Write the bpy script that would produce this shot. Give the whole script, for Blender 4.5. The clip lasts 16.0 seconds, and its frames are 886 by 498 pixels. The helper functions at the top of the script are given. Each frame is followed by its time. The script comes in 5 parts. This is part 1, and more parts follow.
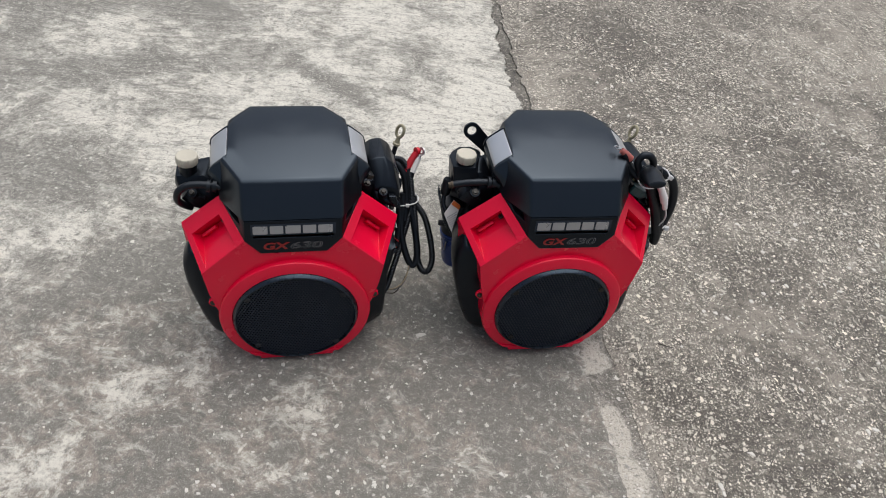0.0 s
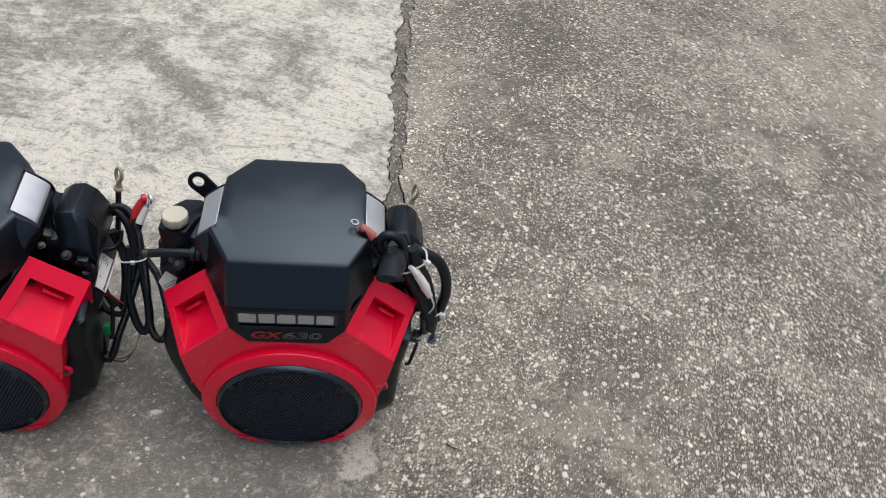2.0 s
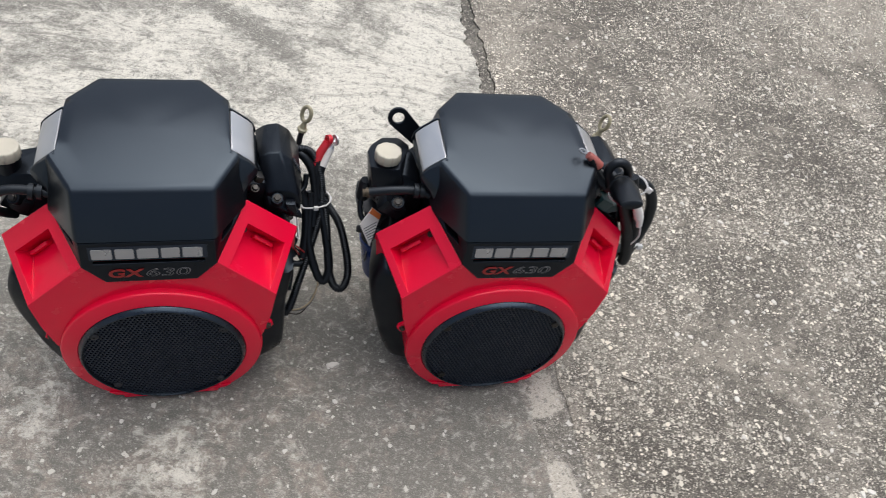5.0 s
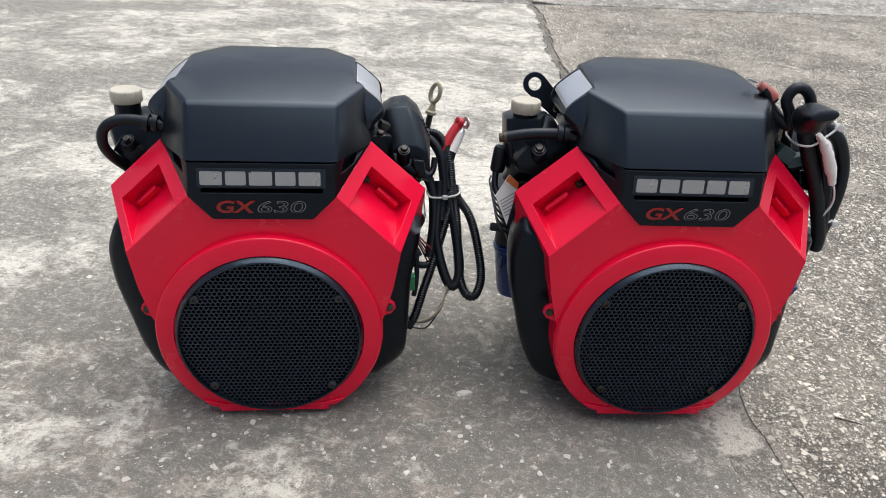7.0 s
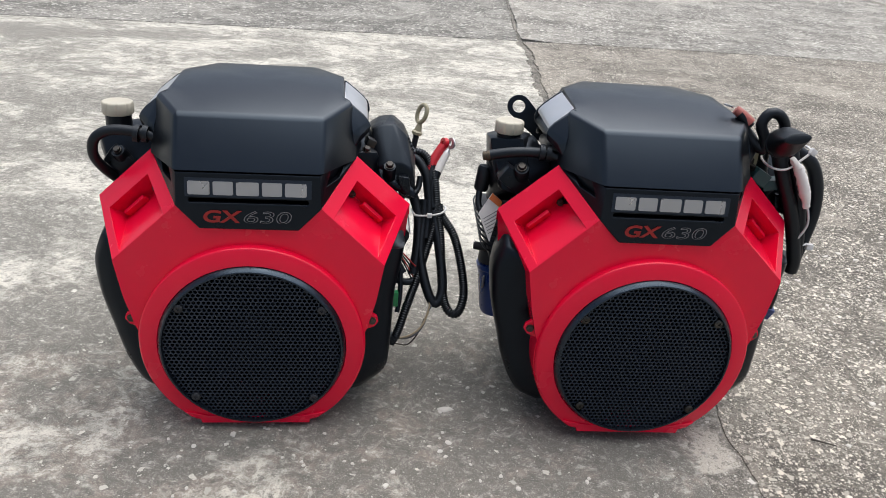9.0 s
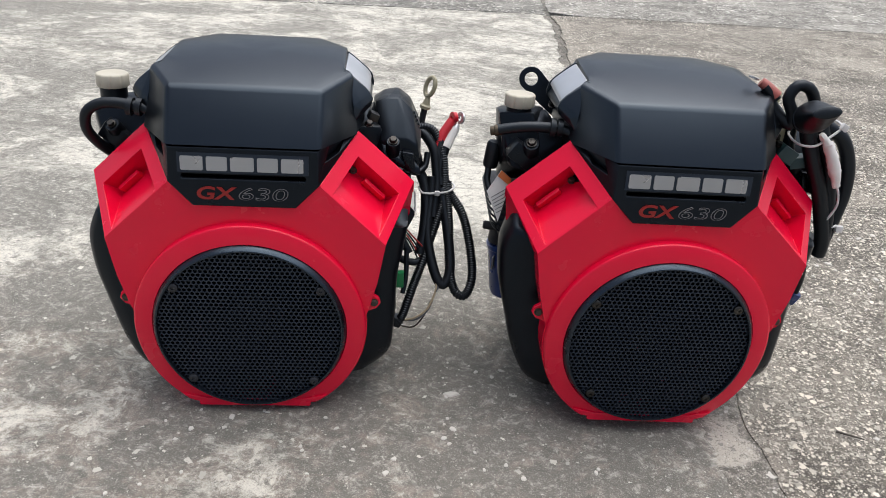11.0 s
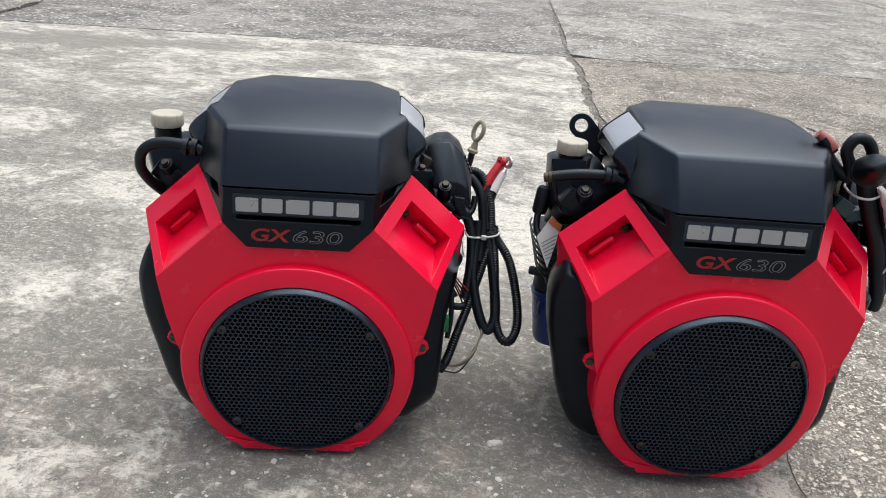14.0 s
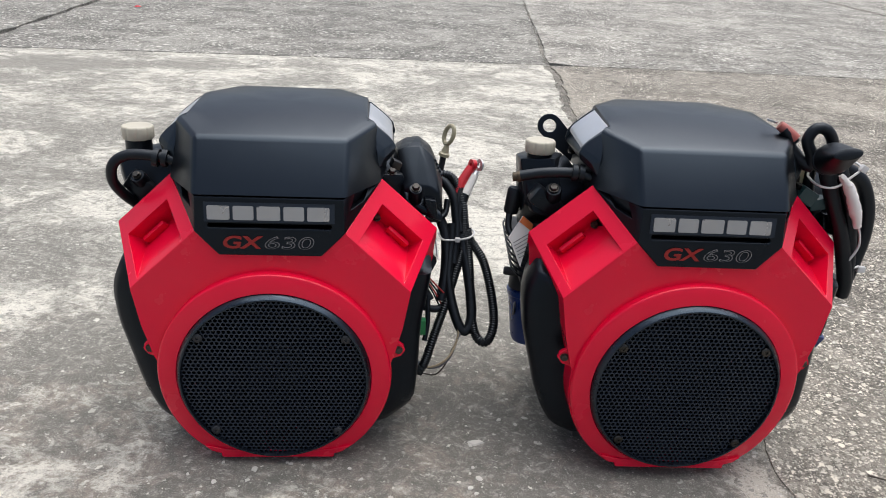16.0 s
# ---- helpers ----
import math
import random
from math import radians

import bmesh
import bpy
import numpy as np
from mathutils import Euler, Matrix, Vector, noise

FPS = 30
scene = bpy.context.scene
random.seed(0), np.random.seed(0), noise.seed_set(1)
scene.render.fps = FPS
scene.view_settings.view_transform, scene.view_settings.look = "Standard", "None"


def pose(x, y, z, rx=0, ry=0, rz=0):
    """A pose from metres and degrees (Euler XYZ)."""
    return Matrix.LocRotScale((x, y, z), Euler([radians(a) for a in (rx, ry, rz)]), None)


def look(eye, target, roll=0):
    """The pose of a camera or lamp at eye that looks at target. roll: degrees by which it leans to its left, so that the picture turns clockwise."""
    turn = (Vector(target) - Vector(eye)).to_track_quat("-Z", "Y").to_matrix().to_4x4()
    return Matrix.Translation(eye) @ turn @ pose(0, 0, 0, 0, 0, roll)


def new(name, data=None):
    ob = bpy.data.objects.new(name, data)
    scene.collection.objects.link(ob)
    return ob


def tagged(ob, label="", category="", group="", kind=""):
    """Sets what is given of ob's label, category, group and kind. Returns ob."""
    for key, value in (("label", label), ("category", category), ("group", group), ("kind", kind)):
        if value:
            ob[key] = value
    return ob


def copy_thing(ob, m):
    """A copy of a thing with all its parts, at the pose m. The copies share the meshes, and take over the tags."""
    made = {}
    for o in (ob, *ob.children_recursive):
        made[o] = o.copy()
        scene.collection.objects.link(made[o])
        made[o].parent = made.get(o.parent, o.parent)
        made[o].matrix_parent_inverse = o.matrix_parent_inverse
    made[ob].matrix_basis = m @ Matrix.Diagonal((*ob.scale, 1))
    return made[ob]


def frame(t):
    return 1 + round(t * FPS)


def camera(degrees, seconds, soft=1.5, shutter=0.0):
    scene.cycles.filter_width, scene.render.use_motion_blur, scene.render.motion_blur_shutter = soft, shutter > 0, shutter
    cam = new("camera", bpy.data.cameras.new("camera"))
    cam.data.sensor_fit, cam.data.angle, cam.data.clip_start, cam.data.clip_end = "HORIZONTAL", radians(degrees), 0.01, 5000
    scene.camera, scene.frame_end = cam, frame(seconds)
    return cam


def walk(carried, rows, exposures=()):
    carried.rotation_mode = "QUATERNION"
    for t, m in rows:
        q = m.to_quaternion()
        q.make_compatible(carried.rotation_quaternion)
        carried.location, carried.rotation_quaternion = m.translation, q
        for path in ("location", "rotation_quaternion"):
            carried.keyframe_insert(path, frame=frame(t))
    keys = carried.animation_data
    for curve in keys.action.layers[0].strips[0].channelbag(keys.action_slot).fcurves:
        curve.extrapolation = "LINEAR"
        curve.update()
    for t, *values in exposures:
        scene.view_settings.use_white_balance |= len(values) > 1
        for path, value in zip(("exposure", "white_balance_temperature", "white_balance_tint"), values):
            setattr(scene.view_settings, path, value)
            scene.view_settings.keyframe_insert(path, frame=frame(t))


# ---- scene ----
cam = camera(59.37, 16.0, soft=0.9, shutter=0.28)
PATH = [
    (0, (0.0104, -0.1272, 1.1937), (0.0269, 1.3592, -0.1443), 8.37),
    (0.5, (-0.0389, -0.0773, 1.1983), (0.0722, 1.3903, -0.1559), 8.03),
    (1, (0.1277, 0.0047, 1.1778), (0.2282, 1.4600, -0.1904), 8.35),
    (1.5, (0.3408, 0.0957, 1.1841), (0.3518, 1.5296, -0.2101), 7.75),
    (2, (0.4896, 0.2882, 1.2036), (0.3900, 1.6802, -0.2290), 9.39),
    (2.5, (0.6557, 0.4181, 1.2164), (0.2271, 1.6605, -0.2912), 8.92),
    (3, (0.7314, 0.4905, 1.2235), (0.1220, 1.6129, -0.3156), 7.71),
    (3.5, (0.5108, 0.4608, 1.1816), (0.0509, 1.6786, -0.3368), 10.47),
    (4, (0.3478, 0.3413, 1.1616), (0.2830, 1.6598, -0.3408), 15.33),
    (4.5, (0.2370, 0.1836, 1.1356), (0.3423, 1.5455, -0.3252), 13.98),
    (5, (0.0683, 0.2064, 1.0923), (0.1967, 1.5710, -0.3641), 13.48),
    (5.2, (0.0424, 0.2132, 1.0554), (0.1488, 1.5715, -0.4088), 11.51),
    (7.3, (0.0948, 0.0742, 0.6512), (-0.1911, 1.8489, -0.2256), 3.46),
    (7.5, (0.0879, 0.0733, 0.6527), (-0.1928, 1.8516, -0.2185), 3.80),
    (8, (0.0922, 0.0722, 0.6528), (-0.1741, 1.8613, -0.2006), 4.04),
    (8.5, (0.1050, 0.0446, 0.6513), (-0.1406, 1.8439, -0.1865), 4.15),
    (9, (0.1040, 0.0607, 0.6489), (-0.1474, 1.8568, -0.1941), 4.57),
    (9.2, (0.0961, 0.0782, 0.6466), (-0.1661, 1.8675, -0.2074), 4.84),
    (11.3, (0.1297, 0.1094, 0.6290), (-0.1913, 1.8666, -0.2706), 3.95),
    (11.5, (0.1127, 0.1134, 0.6230), (-0.1878, 1.8803, -0.2647), 4.35),
    (12, (0.0877, 0.1152, 0.6382), (-0.2211, 1.8878, -0.2351), 4.79),
    (12.5, (0.0632, 0.1054, 0.6482), (-0.2603, 1.8845, -0.2064), 4.97),
    (13, (0.0723, 0.1037, 0.6397), (-0.2603, 1.8867, -0.2029), 4.89),
    (13.5, (0.0752, 0.1005, 0.6351), (-0.2691, 1.8862, -0.1974), 4.72),
    (14, (0.0754, 0.1062, 0.6385), (-0.2783, 1.8963, -0.1804), 4.81),
    (14.5, (0.0485, 0.1038, 0.6507), (-0.3170, 1.9008, -0.1476), 4.91),
    (15, (0.0662, 0.0940, 0.6456), (-0.3003, 1.8979, -0.1363), 4.49),
    (15.5, (0.0781, 0.1012, 0.6360), (-0.2760, 1.9085, -0.1438), 3.73),
    (16, (0.0989, 0.0967, 0.6305), (-0.2338, 1.9058, -0.1546), 3.13),
]
walk(cam, [(t, look(eye, target, roll)) for t, eye, target, roll in PATH], exposures=[(0, -0.28), (4.0, -0.27), (5.0, -0.10), (7.3, 0.12), (16, 0.10)])

# ---- light: a bright overcast sky ----
world = bpy.data.worlds.new("overcast_sky")
scene.world = world
world.use_nodes = True
wn = world.node_tree
for n in list(wn.nodes):
    wn.nodes.remove(n)
sky = wn.nodes.new("ShaderNodeTexSky")
sky.sky_type, sky.sun_disc = "NISHITA", False
sky.sun_elevation, sky.sun_rotation = radians(75), radians(20)
sky.dust_density, sky.ozone_density = 4.0, 1.0
grey = wn.nodes.new("ShaderNodeHueSaturation")
grey.inputs["Saturation"].default_value = 0.7
bg = wn.nodes.new("ShaderNodeBackground")
bg.inputs["Strength"].default_value = 0.14
wo = wn.nodes.new("ShaderNodeOutputWorld")
wn.links.new(sky.outputs[0], grey.inputs["Color"])
wn.links.new(grey.outputs[0], bg.inputs["Color"])
wn.links.new(bg.outputs[0], wo.inputs["Surface"])
sun = new("sun", bpy.data.lights.new("sun", "SUN"))
sun.data.energy, sun.data.angle, sun.data.color = 3.2, radians(85), (1.0, 0.976, 0.960)
sun.matrix_world = look((0.7, 1.6, 5), (0, 0.9, 0))


# ---- materials ----
class Mat:
    """A small builder of node materials."""

    def __init__(self, name):
        self.m = bpy.data.materials.new(name)
        self.m.use_nodes = True
        self.t = self.m.node_tree
        self.b = self.t.nodes["Principled BSDF"]
        self.pos = self.t.nodes.new("ShaderNodeTexCoord").outputs["Object"]

    def link(self, a, b):
        self.t.links.new(a, b)

    def node(self, kind, **values):
        n = self.t.nodes.new(kind)
        for k, v in values.items():
            n.inputs[k].default_value = v
        return n

    def noise(self, scale, detail=4.0, rough=0.55, distortion=0.0, source=None):
        n = self.node("ShaderNodeTexNoise", Scale=scale, Detail=detail, Roughness=rough, Distortion=distortion)
        self.link(source or self.pos, n.inputs["Vector"])
        return n.outputs["Fac"]

    def ramp(self, fac, *stops):
        r = self.t.nodes.new("ShaderNodeValToRGB")
        while len(r.color_ramp.elements) < len(stops):
            r.color_ramp.elements.new(0.5)
        for el, (p, c) in zip(r.color_ramp.elements, stops):
            el.position = p
            el.color = (c, c, c, 1) if isinstance(c, (int, float)) else (*c, 1)
        self.link(fac, r.inputs["Fac"])
        return r.outputs["Color"]

    def mix(self, fac, a, b, mode="MIX"):
        n = self.t.nodes.new("ShaderNodeMix")
        n.data_type, n.blend_type = "RGBA", mode
        for sock, v in ((n.inputs[0], fac), (n.inputs[6], a), (n.inputs[7], b)):
            if isinstance(v, (int, float)):
                sock.default_value = v
            elif isinstance(v, tuple):
                sock.default_value = (*v, 1)
            else:
                self.link(v, sock)
        return n.outputs[2]

    def math(self, op, a, b=0.0, c=0.0):
        n = self.t.nodes.new("ShaderNodeMath")
        n.operation = op
        for sock, v in zip(n.inputs, (a, b, c)):
            if isinstance(v, (int, float)):
                sock.default_value = v
            else:
                self.link(v, sock)
        return n.outputs[0]

    def bump(self, height, strength=0.3, distance=0.002, after=None):
        n = self.node("ShaderNodeBump", Strength=strength, Distance=distance)
        self.link(height, n.inputs["Height"])
        if after:
            self.link(after, n.inputs["Normal"])
        return n.outputs["Normal"]

    def done(self, color=None, rough=None, metal=None, normal=None, coat=None):
        for name, v in (("Base Color", color), ("Roughness", rough), ("Metallic", metal), ("Normal", normal), ("Coat Weight", coat)):
            if v is None:
                continue
            if isinstance(v, (int, float)):
                self.b.inputs[name].default_value = v
            elif isinstance(v, tuple):
                self.b.inputs[name].default_value = (*v, 1)
            else:
                self.link(v, self.b.inputs[name])
        return self.m


def plain(name, color, rough, metal=0.0, grain=900.0, relief=0.12, dirt=0.12, coat=0.0, spread=0.12, gloss=0.5, cool=0.0):
    """Moulded or painted stuff: fine grain, faint dust and uneven gloss."""
    k = Mat(name)
    dust = k.ramp(k.noise(14, 5), (0.45, 0.0), (0.75, dirt))
    base = k.mix(dust, color, (0.30, 0.28, 0.25))
    k.b.inputs["Specular IOR Level"].default_value = gloss
    k.b.inputs["Specular Tint"].default_value = (1.0 - cool, 1.0 - 0.53 * cool, 1.0, 1.0)
    k.b.inputs["Coat Roughness"].default_value = 0.16
    sheen = k.ramp(k.noise(30, 4), (0.3, max(0.02, rough - spread)), (0.75, min(1.0, rough + spread)))
    nrm = k.bump(k.noise(grain, 2), relief, 0.0004)
    return k.done(base, sheen, metal, nrm, coat)


RED = plain("red_paint", (0.72, 0.0025, 0.036), 0.25, grain=1500, relief=0.05, dirt=0.005, spread=0.04, gloss=0.34, coat=0.14)
LID = plain("black_lid_plastic", (0.0030, 0.0037, 0.0052), 0.31, grain=2200, relief=0.10, dirt=0.006, spread=0.02, gloss=0.62, cool=0.36)
BLACK = plain("black_plastic", (0.0026, 0.0031, 0.0048), 0.38, grain=1500, relief=0.12, dirt=0.005, gloss=0.32, cool=0.35)
RIM = plain("grille_rim_plastic", (0.004, 0.005, 0.008), 0.30, grain=1500, relief=0.10, dirt=0.005, gloss=0.75, cool=0.42)
GRILLE = plain("grille_plastic", (0.0130, 0.0155, 0.0235), 0.42, dirt=0.003, gloss=0.5, cool=0.40)
RUBBER = plain("rubber", (0.0042, 0.0048, 0.0062), 0.44, dirt=0.004, gloss=0.38, cool=0.25)
LOOM = plain("corrugated_loom", (0.0048, 0.0054, 0.0068), 0.34, dirt=0.005, gloss=0.45, cool=0.2)
DARK = plain("dark_iron", (0.012, 0.0135, 0.018), 0.6, metal=0.0, dirt=0.015)
ALLOY = plain("cast_alloy", (0.42, 0.42, 0.43), 0.42, metal=1.0, grain=700, relief=0.5, dirt=0.25)
STEEL = plain("latch_steel", (0.62, 0.63, 0.65), 0.42, metal=0.9, grain=600, relief=0.1, dirt=0.05)
BOLT = plain("bolt_steel", (0.05, 0.048, 0.046), 0.42, metal=1.0, dirt=0.12)
RUST = plain("dull_bolt", (0.050, 0.043, 0.036), 0.55, metal=0.6, dirt=0.15)
BRASS = plain("tarnished_brass", (0.06, 0.046, 0.030), 0.5, metal=0.5, dirt=0.2)
IVORY = plain("ivory_plastic", (0.46, 0.43, 0.35), 0.42, dirt=0.45)
KHAKI = plain("khaki_plastic", (0.34, 0.31, 0.20), 0.40, dirt=0.3)
REDSLEEVE = plain("red_sleeve", (0.50, 0.012, 0.025), 0.35, dirt=0.1)
PINKSLEEVE = plain("faded_red_sleeve", (0.34, 0.085, 0.07), 0.40, dirt=0.15)
WHITE = plain("white_tape", (0.72, 0.70, 0.68), 0.5, dirt=0.25)
TIE = plain("nylon_tie", (0.62, 0.62, 0.62), 0.4, dirt=0.1)
BLUE = plain("blue_filter_paint", (0.010, 0.035, 0.16), 0.35, dirt=0.08)
GREEN = plain("green_connector", (0.01, 0.22, 0.07), 0.4)
TEAL = plain("teal_connector", (0.015, 0.05, 0.055), 0.45)
SILVER = plain("silver_badge", (0.40, 0.41, 0.43), 0.34, metal=0.7, dirt=0.1)
MARKRED = plain("badge_red", (0.25, 0.008, 0.008), 0.4)
MARKGREY = plain("badge_grey", (0.15, 0.15, 0.16), 0.4)
ORANGE = plain("label_orange", (0.65, 0.16, 0.03), 0.45)
INK = plain("label_ink", (0.10, 0.10, 0.11), 0.5)
CHIP = plain("pale_stone", (0.60, 0.58, 0.53), 0.8, grain=500, relief=0.6, dirt=0.4)
BEIGEWIRE = plain("tan_wire", (0.33, 0.27, 0.18), 0.45)


def concrete(name, base, stone, share, pale=0.0, swirl=0.0, stain=None, margin=0.0, blots=(), sizes=(300.0, 150.0, 78.0), scrape=30, speck=1.0, dark=0.0, mottle=0.0):
    """Weathered concrete. share: bare stones; pale: how much scraped pale skin is left; swirl: trowel marks; stain: a darker, browner area in front; speck: how strong the fine grains show; dark: how far the skin is worn through; mottle: small cloudy stains."""
    k = Mat(name)
    big = k.noise(0.9, 4, 0.6, 0.5)
    mid = k.noise(4.2, 7, 0.72, 0.6)
    turned = k.node("ShaderNodeMapping", Rotation=(0, 0, radians(scrape)), Scale=(22.0, 40.0, 22.0))
    k.link(k.pos, turned.inputs["Vector"])
    fleck = k.math("MULTIPLY_ADD", k.noise(1.0, 10, 0.80, 0.6, turned.outputs["Vector"]), 1.7, -0.35)
    blotch = k.math("MULTIPLY_ADD", k.noise(21.0, 8, 0.78, 0.5), 1.35, -0.175)
    fine = k.noise(130.0, 5, 0.80)
    grit = k.noise(520.0, 3, 0.80)

    def shade(f):
        f = min(f, 0.80 / max(base))
        return tuple(c * f for c in base)

    col = k.mix(k.ramp(big, (0.40, 0.0), (0.60, 1.0)), shade(0.80), shade(1.15))
    lift = k.math("ADD", k.math("MULTIPLY", k.math("SUBTRACT", mid, 0.5), 1.3), k.math("MULTIPLY_ADD", big, 0.5, pale - 0.25))
    if stain or margin:
        sep = k.node("ShaderNodeSeparateXYZ")
        k.link(k.pos, sep.inputs[0])
        px, py = sep.outputs[0], sep.outputs[1]
    if stain:
        aside = k.math("MAXIMUM", k.math("SUBTRACT", k.math("MULTIPLY", px, -1.0), 0.42), 0.0)
        edge = k.math("ADD", k.math("ADD", py, k.math("MULTIPLY", aside, 0.9)), k.math("MULTIPLY", k.math("SUBTRACT", k.noise(2.6, 8, 0.75), 0.5), 1.3))
        soiled = k.ramp(k.math("MULTIPLY", edge, 0.25), (0.25, 1.0), (0.36, 0.0))
        col = k.mix(k.math("MULTIPLY", soiled, 0.92), col, stain)
        lift = k.math("SUBTRACT", lift, k.math("MULTIPLY", soiled, 0.14))
    if margin:
        beside = k.math("SUBTRACT", px, k.math("MULTIPLY_ADD", py, -0.165, 0.55))
        beside = k.math("ADD", beside, k.math("MULTIPLY", k.math("SUBTRACT", k.noise(6.0, 6, 0.7), 0.5), 0.5))
        lift = k.math("ADD", lift, k.math("MULTIPLY", k.ramp(beside, (0.0, margin), (0.13, 0.0)), 0.12))
    for x, y, rx, ry, turn, much in blots:
        m = k.node("ShaderNodeMapping", Location=(x, y, 0), Rotation=(0, 0, radians(turn)), Scale=(rx, ry, 1))
        m.vector_type = "TEXTURE"
        k.link(k.pos, m.inputs["Vector"])
        far = k.t.nodes.new("ShaderNodeVectorMath")
        far.operation = "LENGTH"
        k.link(m.outputs["Vector"], far.inputs[0])
        inside = k.ramp(k.math("MULTIPLY", far.outputs["Value"], 0.5), (0.15, 1.0), (0.85, 0.0))
        lift = k.math("ADD", lift, k.math("MULTIPLY", inside, much))
    worn = k.math("ADD", blotch, lift)
    col = k.mix(k.ramp(worn, (0.34 + dark, 0.9), (0.48 + dark, 0.0)), col, shade(0.50))
    skin = k.ramp(k.math("ADD", fleck, lift), (0.46, 0.0), (0.66, 0.92))
    col = k.mix(skin, col, k.mix(k.ramp(grit, (0.40, 0.0), (0.60, 1.0)), shade(1.38), shade(1.72)))
    col = k.mix(k.ramp(k.math("ADD", blotch, k.math("MULTIPLY", lift, 1.2)), (0.55, 0.0), (0.66, 0.9)), col, shade(2.1))
    if mottle:
        cloud = k.noise(46.0, 7, 0.82, 0.4)
        col = k.mix(k.ramp(cloud, (0.37, mottle), (0.48, 0.0)), col, shade(0.38))
        col = k.mix(k.ramp(cloud, (0.54, 0.0), (0.64, 0.7 * mottle)), col, shade(1.9))
    calm = k.math("MULTIPLY_ADD", soiled, -0.55, 1.0) if stain else None

    def grains(mask):
        return k.math("MULTIPLY", mask, calm) if stain else mask

    col = k.mix(grains(k.ramp(fine, (0.37, 0.85 * speck), (0.475, 0.0))), col, shade(0.36))
    col = k.mix(grains(k.ramp(fine, (0.535, 0.0), (0.625, 0.85 * speck))), col, shade(2.05))
    col = k.mix(grains(k.ramp(grit, (0.34, 0.85 * speck), (0.46, 0.0))), col, shade(0.36))
    col = k.mix(grains(k.ramp(grit, (0.55, 0.0), (0.64, 0.9 * speck))), col, shade(2.3))
    height = k.math("ADD", k.math("ADD", grit, fine), k.math("MULTIPLY", skin, 0.7))
    patch = k.ramp(k.noise(3.1, 5, 0.7), (0.38, 0.25), (0.58, 1.0))
    for scale, part_of, keep in zip(sizes, (0.9, 1.0, 0.65), (0.42, 0.42, 0.38)):
        v = k.node("ShaderNodeTexVoronoi", Scale=scale, Randomness=1.0)
        warp = k.t.nodes.new("ShaderNodeVectorMath")
        warp.operation = "MULTIPLY_ADD"
        w = k.node("ShaderNodeTexNoise", Scale=scale * 1.7, Detail=3.0)
        k.link(k.pos, w.inputs["Vector"])
        k.link(w.outputs["Color"], warp.inputs[0])
        warp.inputs[1].default_value = (1.1 / scale,) * 3
        k.link(k.pos, warp.inputs[2])
        k.link(warp.outputs[0], v.inputs["Vector"])
        sep = k.node("ShaderNodeSeparateColor")
        k.link(v.outputs["Color"], sep.inputs[0])
        chosen = k.math("LESS_THAN", sep.outputs[0], k.math("MULTIPLY", patch, share * part_of))
        near = k.ramp(v.outputs["Distance"], (keep * 0.88, 1.0), (keep, 0.0))
        mask = k.math("MULTIPLY", chosen, near)
        tint = k.mix(sep.outputs[1], tuple(c * 0.38 for c in stone), tuple(c * min(1.5, 0.84 / max(stone)) for c in stone))
        col = k.mix(k.math("MULTIPLY", mask, 0.9), col, tint)
        height = k.math("ADD", height, k.math("MULTIPLY", mask, 0.8))
    if swirl:
        for turn, stretch, warped, where in ((-38, (5.0, 34.0, 1.0), 0.55, 1.5), (24, (4.0, 42.0, 1.0), 0.35, 1.1), (62, (6.0, 48.0, 1.0), 0.45, 1.9)):
            m = k.node("ShaderNodeMapping", Rotation=(0, 0, radians(turn)), Scale=stretch)
            warp = k.node("ShaderNodeTexNoise", Scale=1.1, Detail=2.0)
            k.link(k.pos, warp.inputs["Vector"])
            add = k.t.nodes.new("ShaderNodeVectorMath")
            add.operation = "MULTIPLY_ADD"
            k.link(warp.outputs["Color"], add.inputs[0])
            add.inputs[1].default_value = (warped, warped, 0)
            k.link(k.pos, add.inputs[2])
            k.link(add.outputs[0], m.inputs["Vector"])
            streak = k.noise(1.0, 9, 0.80, 0.5, m.outputs["Vector"])
            zone = k.ramp(k.noise(where, 4, 0.65), (0.40, 0.0), (0.54, 1.0))
            if stain:
                zone = k.math("MULTIPLY", zone, k.math("MULTIPLY_ADD", soiled, -0.85, 1.0))
            col = k.mix(k.math("MULTIPLY", k.ramp(streak, (0.35, swirl), (0.46, 0.0)), zone), col, shade(0.46))
            col = k.mix(k.math("MULTIPLY", k.ramp(streak, (0.55, 0.0), (0.66, swirl * 0.5)), zone), col, shade(1.9))
            height = k.math("ADD", height, k.math("MULTIPLY", streak, 0.8))
    n1 = k.bump(blotch, 0.25, 0.004)
    n2 = k.bump(fine, 0.4, 0.0022, n1)
    n3 = k.bump(height, 0.6, 0.0012, n2)
    return k.done(col, k.ramp(fine, (0.3, 0.80), (0.7, 0.97)), 0.0, n3)


